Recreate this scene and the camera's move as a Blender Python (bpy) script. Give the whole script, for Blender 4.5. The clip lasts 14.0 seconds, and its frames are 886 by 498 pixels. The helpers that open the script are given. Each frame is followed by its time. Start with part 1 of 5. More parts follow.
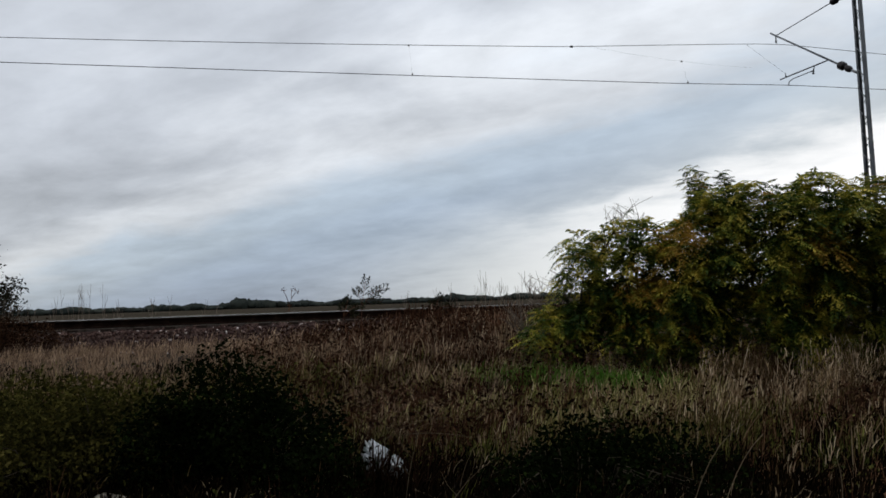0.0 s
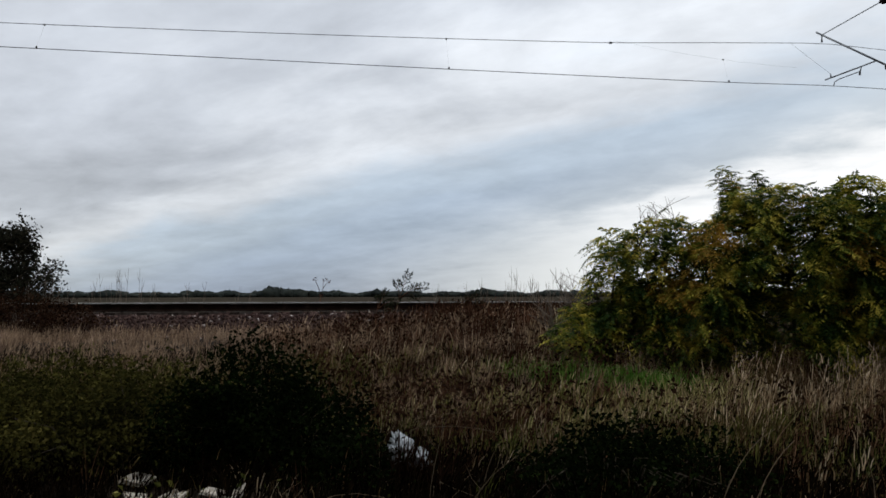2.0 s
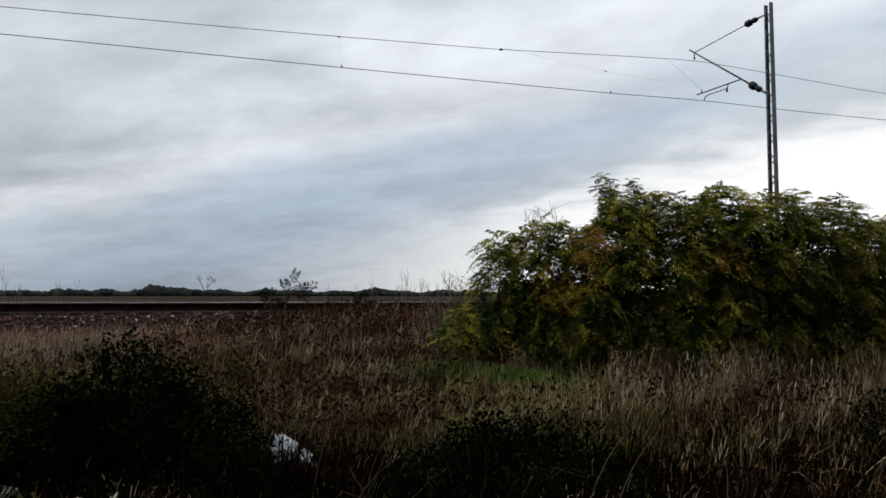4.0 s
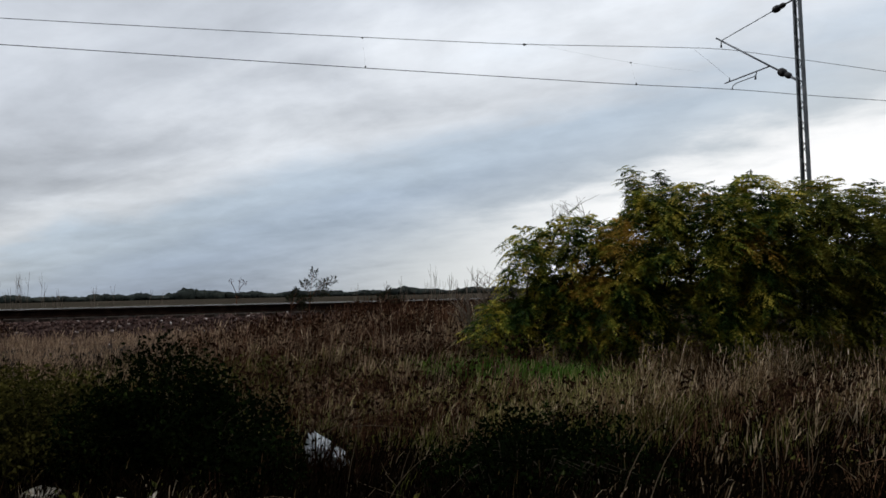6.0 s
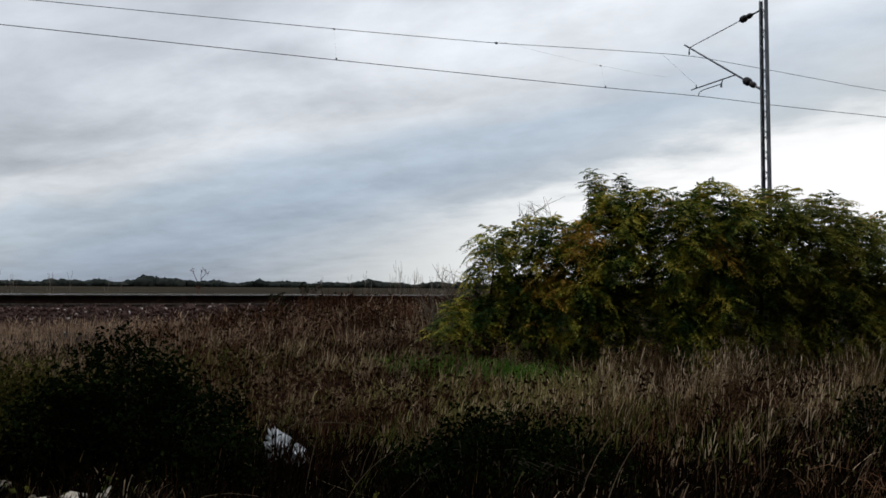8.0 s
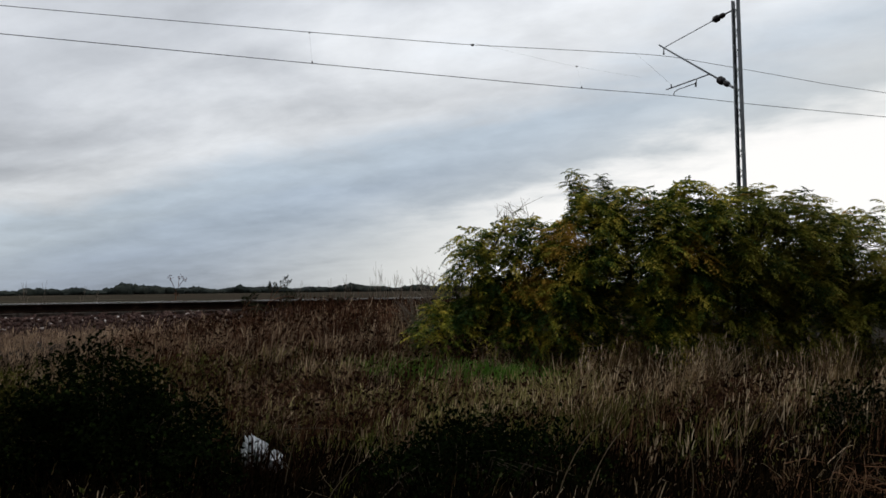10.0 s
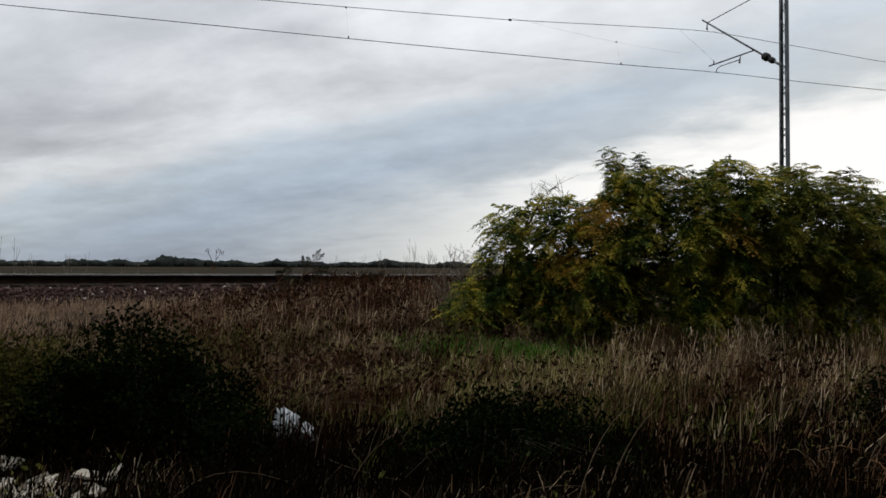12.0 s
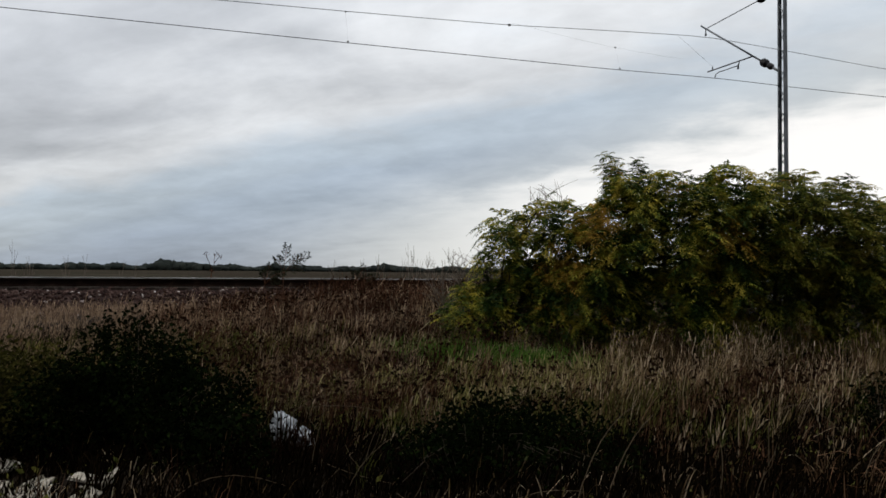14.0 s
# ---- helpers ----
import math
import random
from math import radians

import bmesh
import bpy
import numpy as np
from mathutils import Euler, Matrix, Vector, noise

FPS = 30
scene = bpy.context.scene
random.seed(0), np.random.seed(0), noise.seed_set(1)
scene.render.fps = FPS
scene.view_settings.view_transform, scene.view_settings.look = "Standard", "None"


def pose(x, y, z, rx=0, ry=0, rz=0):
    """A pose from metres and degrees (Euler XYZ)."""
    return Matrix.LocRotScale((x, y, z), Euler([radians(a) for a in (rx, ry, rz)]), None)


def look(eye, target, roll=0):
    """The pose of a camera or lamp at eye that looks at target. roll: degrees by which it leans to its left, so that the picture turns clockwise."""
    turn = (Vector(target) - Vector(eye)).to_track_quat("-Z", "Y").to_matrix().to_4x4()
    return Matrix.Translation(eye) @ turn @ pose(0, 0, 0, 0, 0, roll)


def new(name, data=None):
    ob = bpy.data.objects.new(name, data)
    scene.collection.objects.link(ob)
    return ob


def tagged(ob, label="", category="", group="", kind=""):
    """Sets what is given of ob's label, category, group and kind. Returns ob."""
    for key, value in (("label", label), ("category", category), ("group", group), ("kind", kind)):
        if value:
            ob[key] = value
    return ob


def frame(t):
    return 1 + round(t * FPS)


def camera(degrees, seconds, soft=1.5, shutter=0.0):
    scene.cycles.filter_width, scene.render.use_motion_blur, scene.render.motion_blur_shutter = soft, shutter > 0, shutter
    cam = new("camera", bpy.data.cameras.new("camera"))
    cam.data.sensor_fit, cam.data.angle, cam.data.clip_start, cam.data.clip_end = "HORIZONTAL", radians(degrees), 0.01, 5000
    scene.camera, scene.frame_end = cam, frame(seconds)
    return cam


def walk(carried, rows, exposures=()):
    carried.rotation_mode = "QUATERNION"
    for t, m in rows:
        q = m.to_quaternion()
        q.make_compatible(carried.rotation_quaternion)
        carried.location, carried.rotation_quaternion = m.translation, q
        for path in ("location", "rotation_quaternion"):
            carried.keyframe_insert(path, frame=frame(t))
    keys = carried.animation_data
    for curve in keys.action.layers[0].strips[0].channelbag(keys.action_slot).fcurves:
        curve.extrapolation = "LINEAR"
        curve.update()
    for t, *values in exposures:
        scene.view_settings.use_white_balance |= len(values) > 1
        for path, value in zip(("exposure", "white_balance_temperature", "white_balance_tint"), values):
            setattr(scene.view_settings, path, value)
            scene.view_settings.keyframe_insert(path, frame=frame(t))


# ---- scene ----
cam = camera(63.0, 14.0, soft=1.6)
EYE = (0.0, 0.0, 1.6)


def held(yaw, pitch, roll, dx, dy, dz):
    """The camera near the eye: turned left by yaw, up by pitch, leaning right by roll, and drifted a little by (dx, dy, dz)."""
    turn = pose(0, 0, 0, 0, 0, yaw) @ pose(0, 0, 0, pitch) @ pose(0, 0, 0, 0, roll) @ pose(0, 0, 0, 90)
    return Matrix.Translation(Vector(EYE) + Vector((dx, dy, dz))) @ turn


PATH = [
    (0, 5.46, 4.09, 1.91, -0.072, 0.047, -0.024),
    (0.1, 5.60, 4.24, 1.49, -0.072, 0.051, -0.026),
    (0.2, 5.60, 4.04, 1.66, -0.071, 0.055, -0.028),
    (0.3, 5.22, 3.79, 1.63, -0.071, 0.059, -0.030),
    (0.4, 5.05, 2.88, 1.86, -0.071, 0.063, -0.032),
    (0.5, 5.63, 1.57, 3.32, -0.070, 0.067, -0.034),
    (0.6, 6.56, 2.08, 3.16, -0.071, 0.067, -0.034),
    (0.7, 7.26, 3.09, 2.23, -0.071, 0.068, -0.034),
    (0.8, 8.35, 3.35, 1.24, -0.071, 0.068, -0.034),
    (0.9, 8.42, 3.19, 0.88, -0.072, 0.068, -0.034),
    (1, 8.21, 3.17, 1.18, -0.072, 0.069, -0.034),
    (1.2, 7.21, 3.14, 0.97, -0.071, 0.064, -0.033),
    (1.3, 6.84, 2.68, 0.87, -0.071, 0.061, -0.032),
    (1.5, 6.95, 2.63, 1.37, -0.071, 0.056, -0.031),
    (1.7, 7.29, 3.24, 0.97, -0.069, 0.050, -0.030),
    (1.8, 7.68, 3.09, 0.87, -0.069, 0.047, -0.029),
    (2, 7.99, 3.68, 0.11, -0.067, 0.041, -0.027),
    (2.2, 6.62, 4.15, -0.01, -0.058, 0.030, -0.023),
    (2.3, 6.03, 3.87, 0.43, -0.053, 0.025, -0.021),
    (2.5, 5.27, 4.16, 0.70, -0.043, 0.014, -0.018),
    (2.7, 3.82, 4.40, -0.34, -0.036, 0.007, -0.015),
    (2.8, 3.40, 4.22, -0.39, -0.032, 0.004, -0.014),
    (3, 1.37, 4.49, -0.20, -0.024, -0.003, -0.012),
    (3.2, -0.93, 4.25, -0.42, -0.023, -0.004, -0.012),
    (5.3, 1.35, 3.45, 1.07, -0.010, -0.023, -0.012),
    (5.4, 1.52, 3.48, 1.12, -0.009, -0.024, -0.012),
    (5.5, 1.54, 3.26, 1.24, -0.008, -0.025, -0.012),
    (5.6, 1.52, 3.40, 1.35, -0.008, -0.026, -0.012),
    (5.7, 1.50, 3.50, 1.46, -0.007, -0.027, -0.012),
    (5.9, 1.57, 3.56, 1.10, -0.006, -0.029, -0.013),
    (6, 1.73, 3.45, 1.19, -0.006, -0.030, -0.014),
    (6.2, 1.86, 3.42, 1.17, -0.003, -0.036, -0.010),
    (6.4, 1.80, 3.25, 1.22, -0.000, -0.043, -0.006),
    (6.5, 1.76, 2.96, 1.22, 0.001, -0.047, -0.005),
    (6.7, 2.65, 3.65, 0.96, 0.003, -0.054, 0.001),
    (6.8, 2.78, 4.32, 1.61, 0.004, -0.058, 0.004),
    (7, 1.56, 5.12, 2.22, 0.005, -0.065, 0.009),
    (7.1, 0.53, 4.09, 1.93, 0.002, -0.062, 0.012),
    (7.2, -0.11, 2.92, 2.13, -0.001, -0.059, 0.014),
    (7.3, -0.22, 2.60, 2.13, -0.004, -0.056, 0.016),
    (7.4, -0.15, 3.38, 0.90, -0.007, -0.053, 0.019),
    (7.5, -0.47, 3.17, -0.65, -0.010, -0.050, 0.021),
    (7.7, 0.14, 3.18, -0.49, -0.012, -0.043, 0.021),
    (8, -0.99, 3.01, -0.38, -0.014, -0.034, 0.021),
    (8.2, -1.36, 3.80, 0.48, -0.008, -0.037, 0.017),
    (8.5, -1.05, 4.37, 1.10, 0.002, -0.041, 0.011),
    (8.7, -1.70, 3.84, 1.18, 0.007, -0.038, 0.012),
    (10.8, -2.50, 2.56, 0.61, 0.058, -0.009, 0.023),
    (11, -0.68, 1.79, 0.43, 0.063, -0.007, 0.024),
    (11.5, -0.47, 1.19, -0.18, 0.062, -0.005, 0.026),
    (12, 0.31, 1.39, -0.28, 0.062, 0.001, 0.023),
    (12.5, 1.35, 1.69, -0.55, 0.065, 0.001, 0.020),
    (13, 0.41, 1.75, -0.32, 0.068, 0.000, 0.022),
    (13.5, -0.02, 1.55, -0.23, 0.068, 0.005, 0.019),
    (14, 0.19, 1.76, -0.50, 0.062, 0.009, 0.016),
]
walk(cam, [(t, held(a, b, c, x, y, z)) for t, a, b, c, x, y, z in PATH],
     [(0, 0, 6500, 10), (0.9, 0.07, 6500, 10), (2.0, 0.07, 6500, 10), (3.0, 0, 6500, 10), (7.9, 0, 6510, 10), (8.5, -0.05, 6520, 10), (10.8, 0, 6720, 10), (14, 0, 6720, 10)])

# ---- sky and light ----
SUN_AZ, SUN_EL = -58.0, 42.0   # degrees to the right of +y, and up


def sky():
    w = bpy.data.worlds.new("overcast_sky")
    scene.world = w
    w.use_nodes = True
    nt = w.node_tree
    nt.nodes.clear()
    N, L = nt.nodes.new, nt.links.new

    def calc(op, a, b=None, c=None):
        n = N("ShaderNodeMath")
        n.operation = op
        for i, v in enumerate((a, b, c)):
            if v is None:
                continue
            if isinstance(v, (int, float)):
                n.inputs[i].default_value = v
            else:
                L(v, n.inputs[i])
        return n.outputs[0]

    co = N("ShaderNodeTexCoord")
    sep = N("ShaderNodeSeparateXYZ")
    L(co.outputs["Generated"], sep.inputs[0])
    x, y, z = sep.outputs
    lift = calc("ADD", calc("MAXIMUM", z, 0.0), 0.19)
    # a flat cloud deck seen in perspective; its streaks run away to the far left
    u = calc("DIVIDE", calc("ADD", calc("MULTIPLY", x, -0.906), calc("MULTIPLY", y, 0.423)), lift)
    v = calc("DIVIDE", calc("ADD", calc("MULTIPLY", x, 0.423), calc("MULTIPLY", y, 0.906)), lift)

    def clouds(su, sv, scale, detail, rough, off, warp=0.0):
        comb = N("ShaderNodeCombineXYZ")
        L(calc("MULTIPLY", u, su), comb.inputs[0])
        L(calc("MULTIPLY", v, sv), comb.inputs[1])
        comb.inputs[2].default_value = off
        n = N("ShaderNodeTexNoise")
        L(comb.outputs[0], n.inputs["Vector"])
        n.inputs["Scale"].default_value = scale
        n.inputs["Detail"].default_value = detail
        n.inputs["Roughness"].default_value = rough
        n.inputs["Distortion"].default_value = warp
        return n.outputs["Fac"]

    broad = clouds(0.6, 1.0, 0.85, 2, 0.45, 3.7, 0.3)
    mid = clouds(0.62, 1.0, 2.2, 6, 0.55, 8.2, 0.25)
    fine = clouds(0.75, 1.0, 5.5, 5, 0.6, 1.3, 0.2)
    f = calc("ADD", calc("MULTIPLY", calc("SUBTRACT", broad, 0.5), 1.0),
             calc("ADD", calc("MULTIPLY", calc("SUBTRACT", mid, 0.5), 1.15), calc("MULTIPLY", calc("SUBTRACT", fine, 0.5), 0.7)))
    drift = calc("ADD", calc("MULTIPLY", calc("SUBTRACT", broad, 0.5), 1.6), calc("MULTIPLY", calc("SUBTRACT", mid, 0.5), 0.9))
    vv = calc("ADD", v, drift)
    ramp = N("ShaderNodeValToRGB")
    L(calc("DIVIDE", vv, 5.4), ramp.inputs[0])
    cr = ramp.color_ramp
    cr.interpolation = "EASE"
    stops = [(0.0, (0.635, 0.675, 0.73)), (0.24, (0.595, 0.635, 0.695)), (0.34, (0.72, 0.755, 0.80)), (0.42, (0.465, 0.545, 0.635)),
             (0.54, (0.335, 0.405, 0.50)), (0.68, (0.262, 0.322, 0.415)), (1.0, (0.255, 0.31, 0.40))]
    cr.elements[0].position, cr.elements[0].color = stops[0][0], (*stops[0][1], 1)
    cr.elements[1].position, cr.elements[1].color = stops[-1][0], (*stops[-1][1], 1)
    for p, c in stops[1:-1]:
        cr.elements.new(p).color = (*c, 1)
    gain = calc("ADD", calc("MULTIPLY", f, 0.68), 1.03)
    tone = N("ShaderNodeVectorMath")
    tone.operation = "SCALE"
    L(ramp.outputs[0], tone.inputs[0])
    # an overcast sky is brightest overhead
    over = N("ShaderNodeMapRange")
    over.interpolation_type = "SMOOTHSTEP"
    over.inputs[1].default_value, over.inputs[2].default_value = 0.40, 0.95
    over.inputs[3].default_value, over.inputs[4].default_value = 1.0, 2.3
    L(z, over.inputs[0])
    # and a little darker towards the far left
    span = N("ShaderNodeMapRange")
    span.interpolation_type = "SMOOTHSTEP"
    span.inputs[1].default_value, span.inputs[2].default_value = -0.55, -0.05
    span.inputs[3].default_value, span.inputs[4].default_value = 0.87, 1.04
    L(x, span.inputs[0])
    L(calc("MULTIPLY", calc("MULTIPLY", gain, span.outputs[0]), over.outputs[0]), tone.inputs["Scale"])
    # the deck ends low on the right, where the bright clear air shows below it
    edge = calc("ADD", calc("SUBTRACT", calc("MULTIPLY", x, 0.25), z), calc("ADD", calc("MULTIPLY", f, 0.085), 0.112))
    soft = N("ShaderNodeMapRange")
    soft.interpolation_type = "SMOOTHSTEP"
    soft.inputs[1].default_value, soft.inputs[2].default_value = -0.012, 0.05
    L(edge, soft.inputs[0])
    rightward = N("ShaderNodeMapRange")
    rightward.interpolation_type = "SMOOTHSTEP"
    rightward.inputs[1].default_value, rightward.inputs[2].default_value = -0.12, 0.30
    L(x, rightward.inputs[0])
    # a thinner, warmer part of the deck low down, before the opening
    thin = N("ShaderNodeMapRange")
    thin.interpolation_type = "SMOOTHSTEP"
    thin.inputs[1].default_value, thin.inputs[2].default_value = -0.05, 0.10
    L(calc("ADD", calc("SUBTRACT", calc("MULTIPLY", x, 0.30), z), calc("ADD", calc("MULTIPLY", f, 0.06), 0.13)), thin.inputs[0])
    aside = N("ShaderNodeMapRange")
    aside.interpolation_type = "SMOOTHSTEP"
    aside.inputs[1].default_value, aside.inputs[2].default_value = -0.42, 0.02
    aside.inputs[4].default_value = 0.85
    L(x, aside.inputs[0])
    haze = N("ShaderNodeMix")
    haze.data_type = "RGBA"
    L(calc("MULTIPLY", thin.outputs[0], aside.outputs[0]), haze.inputs[0])
    L(tone.outputs[0], haze.inputs[6])
    haze.inputs[7].default_value = (0.72, 0.75, 0.755, 1)
    opening = N("ShaderNodeMix")
    opening.data_type = "RGBA"
    L(calc("MULTIPLY", soft.outputs[0], rightward.outputs[0]), opening.inputs[0])
    L(haze.outputs[2], opening.inputs[6])
    opening.inputs[7].default_value = (1.05, 1.05, 1.05, 1)
    air = N("ShaderNodeTexSky")
    air.sky_type = "NISHITA"
    air.sun_disc = False
    air.sun_elevation, air.sun_rotation = radians(SUN_EL), radians(SUN_AZ)
    bg_air, bg_cloud = N("ShaderNodeBackground"), N("ShaderNodeBackground")
    L(air.outputs[0], bg_air.inputs[0])
    bg_air.inputs[1].default_value = 0.10
    L(opening.outputs[2], bg_cloud.inputs[0])
    bg_cloud.inputs[1].default_value = CLOUD
    mix, out = N("ShaderNodeMixShader"), N("ShaderNodeOutputWorld")
    mix.inputs[0].default_value = 0.94
    L(bg_air.outputs[0], mix.inputs[1])
    L(bg_cloud.outputs[0], mix.inputs[2])
    L(mix.outputs[0], out.inputs[0])


CLOUD = 1.0
sky()
sun = new("sun", bpy.data.lights.new("sun", "SUN"))
sun.data.energy, sun.data.angle, sun.data.color = 0.6, radians(25), (1.0, 0.95, 0.88)
a, e = radians(SUN_AZ), radians(SUN_EL)
sun.matrix_world = look((40 * math.sin(a) * math.cos(e), 40 * math.cos(a) * math.cos(e), 40 * math.sin(e)), (0, 0, 0))
scene.view_settings.exposure = 0.0


# ---- materials ----
def material(name, stops, rough=0.8, scale=6.0, detail=4.0, per_piece=0.0, bump=0.0, bump_scale=60.0, metal=0.0, translucent=0.0, spec=0.04, fine=0.35):
    """A surface whose colour runs over the stops by noise at two scales, and by a chance value for each loose piece."""
    m = bpy.data.materials.new(name)
    m.use_nodes = True
    nt = m.node_tree
    N, L = nt.nodes.new, nt.links.new
    b = nt.nodes["Principled BSDF"]
    b.inputs["Roughness"].default_value, b.inputs["Metallic"].default_value = rough, metal
    b.inputs["Specular IOR Level"].default_value = spec
    geo = N("ShaderNodeNewGeometry")
    n1, n2 = N("ShaderNodeTexNoise"), N("ShaderNodeTexNoise")
    co = N("ShaderNodeTexCoord")
    for n, s in ((n1, scale), (n2, scale * 9)):
        L(co.outputs["Object"], n.inputs["Vector"])
        n.inputs["Scale"].default_value, n.inputs["Detail"].default_value = s, detail
    mixn = N("ShaderNodeMix")
    mixn.inputs[0].default_value = fine
    L(n1.outputs["Fac"], mixn.inputs[2])
    L(n2.outputs["Fac"], mixn.inputs[3])
    mixp = N("ShaderNodeMix")
    mixp.inputs[0].default_value = per_piece
    spread = N("ShaderNodeMapRange")
    spread.inputs[1].default_value, spread.inputs[2].default_value = 0.28, 0.72
    L(mixn.outputs[0], spread.inputs[0])
    L(spread.outputs[0], mixp.inputs[2])
    L(geo.outputs["Random Per Island"], mixp.inputs[3])
    ramp = N("ShaderNodeValToRGB")
    L(mixp.outputs[0], ramp.inputs[0])
    cr = ramp.color_ramp
    cr.elements[0].position, cr.elements[0].color = stops[0][0], (*stops[0][1], 1)
    cr.elements[1].position, cr.elements[1].color = stops[-1][0], (*stops[-1][1], 1)
    for p, c in stops[1:-1]:
        cr.elements.new(p).color = (*c, 1)
    L(ramp.outputs[0], b.inputs["Base Color"])
    if bump:
        bn, bp = N("ShaderNodeTexNoise"), N("ShaderNodeBump")
        L(co.outputs["Object"], bn.inputs["Vector"])
        bn.inputs["Scale"].default_value, bn.inputs["Detail"].default_value = bump_scale, 5
        L(bn.outputs["Fac"], bp.inputs["Height"])
        bp.inputs["Strength"].default_value, bp.inputs["Distance"].default_value = bump, 0.02
        L(bp.outputs[0], b.inputs["Normal"])
    if translucent:
        tr, ms = N("ShaderNodeBsdfTranslucent"), N("ShaderNodeMixShader")
        L(ramp.outputs[0], tr.inputs[0])
        ms.inputs[0].default_value = translucent
        L(b.outputs[0], ms.inputs[1])
        L(tr.outputs[0], ms.inputs[2])
        L(ms.outputs[0], nt.nodes["Material Output"].inputs[0])
    return m


# ground colour kept near black, with the shade under the plants put into it
SOIL_SHADED = material("soil", [(0.2, (0.007, 0.005, 0.0035)), (0.6, (0.016, 0.011, 0.007)), (0.85, (0.034, 0.024, 0.016))], 0.95, 1.4, 6, bump=0.6, bump_scale=18)
FIELD = material("field_crop", [(0.2, (0.020, 0.016, 0.012)), (0.45, (0.035, 0.028, 0.021)), (0.6, (0.021, 0.020, 0.014)), (0.9, (0.085, 0.068, 0.052))], 0.95, 0.03, 6, spec=0.0)
STRAW = material("dry_grass", [(0.1, (0.012, 0.0065, 0.003)), (0.42, (0.05, 0.030, 0.012)), (0.68, (0.20, 0.135, 0.058)), (0.92, (0.52, 0.38, 0.20))], 0.7, 4.5, 3, per_piece=0.4, translucent=0.2, fine=0.3)
PINKSTRAW = material("ripe_grass", [(0.1, (0.012, 0.006, 0.0035)), (0.42, (0.055, 0.027, 0.013)), (0.70, (0.20, 0.12, 0.066)), (0.92, (0.50, 0.34, 0.21))], 0.7, 4.5, 3, per_piece=0.4, translucent=0.2, fine=0.3)
BANKSTRAW = material("matted_grass", [(0.05, (0.03, 0.018, 0.012)), (0.36, (0.14, 0.09, 0.058)), (0.66, (0.40, 0.28, 0.185)), (0.95, (0.68, 0.51, 0.35))], 0.75, 3.2, 4, per_piece=0.35, translucent=0.15)
# undergrowth tones taken near black to paint the shade between grass blades
SHADE = material("undergrowth_shade", [(0.0, (0.0025, 0.0017, 0.001)), (0.65, (0.006, 0.004, 0.0022)), (0.95, (0.022, 0.013, 0.0065)), (1.0, (0.10, 0.062, 0.033))], 0.95, 0.9, 4, per_piece=0.7, spec=0.0)
BLEACHED = material("bleached_blade", [(0.1, (0.13, 0.08, 0.044)), (0.5, (0.42, 0.30, 0.18)), (0.9, (0.84, 0.67, 0.46))], 0.6, 2.6, 3, per_piece=0.6, translucent=0.15)
PALEGREEN = material("pale_green_blade", [(0.1, (0.09, 0.095, 0.025)), (0.5, (0.27, 0.245, 0.08)), (0.9, (0.66, 0.56, 0.29))], 0.6, 2.6, 3, per_piece=0.6, translucent=0.2)
GREEN = material("green_grass", [(0.0, (0.010, 0.016, 0.003)), (0.42, (0.045, 0.055, 0.011)), (0.7, (0.17, 0.165, 0.038)), (1.0, (0.42, 0.36, 0.11))], 0.6, 4.0, 3, per_piece=0.45, translucent=0.25)
LUSH = material("lush_grass", [(0.0, (0.027, 0.08, 0.010)), (0.5, (0.072, 0.175, 0.02)), (1.0, (0.18, 0.32, 0.045))], 0.6, 2.5, 3, per_piece=0.5, translucent=0.3)
RUSSET = material("dry_weed", [(0.05, (0.011, 0.0042, 0.0025)), (0.5, (0.045, 0.018, 0.009)), (0.78, (0.16, 0.075, 0.040)), (1.0, (0.48, 0.29, 0.17))], 0.8, 3.5, 3, per_piece=0.45, translucent=0.1)
DOCK = material("withered_dock", [(0.0, (0.006, 0.0033, 0.002)), (0.5, (0.019, 0.0095, 0.0055)), (0.85, (0.06, 0.031, 0.018)), (1.0, (0.17, 0.10, 0.058))], 0.85, 0.9, 3, per_piece=0.6, translucent=0.08, spec=0.0)
REDSTEM = material("red_stem", [(0.0, (0.016, 0.007, 0.004)), (0.5, (0.085, 0.038, 0.019)), (1.0, (0.38, 0.21, 0.115))], 0.8, 0.9, 3, per_piece=0.7, translucent=0.1)
STEM = material("dry_stem", [(0.0, (0.05, 0.033, 0.02)), (0.5, (0.13, 0.095, 0.06)), (1.0, (0.27, 0.21, 0.14))], 0.75, 3, 3, per_piece=0.7)
SUMAC = material("sumac_leaf", [(0.0, (0.008, 0.021, 0.005)), (0.40, (0.026, 0.050, 0.008)), (0.53, (0.13, 0.15, 0.018)), (0.70, (0.40, 0.33, 0.045)), (1.0, (0.66, 0.48, 0.08))], 0.55, 3.0, 2, per_piece=0.2, translucent=0.26, spec=0.07, fine=0.2)
# brownish olive leaf; shade of the right-hand shrubs is put into its darker tones
OLIVE_SHADED = material("olive_leaf_shaded", [(0.0, (0.009, 0.019, 0.004)), (0.38, (0.030, 0.048, 0.008)), (0.53, (0.145, 0.145, 0.020)), (1.0, (0.38, 0.28, 0.05))], 0.6, 2.4, 2, per_piece=0.2, translucent=0.26, spec=0.05, fine=0.2)
SUMAC_OLD = material("turning_leaf", [(0.0, (0.12, 0.105, 0.018)), (0.5, (0.33, 0.20, 0.030)), (1.0, (0.55, 0.26, 0.04))], 0.55, 1.6, 2, per_piece=0.4, translucent=0.3, spec=0.05)
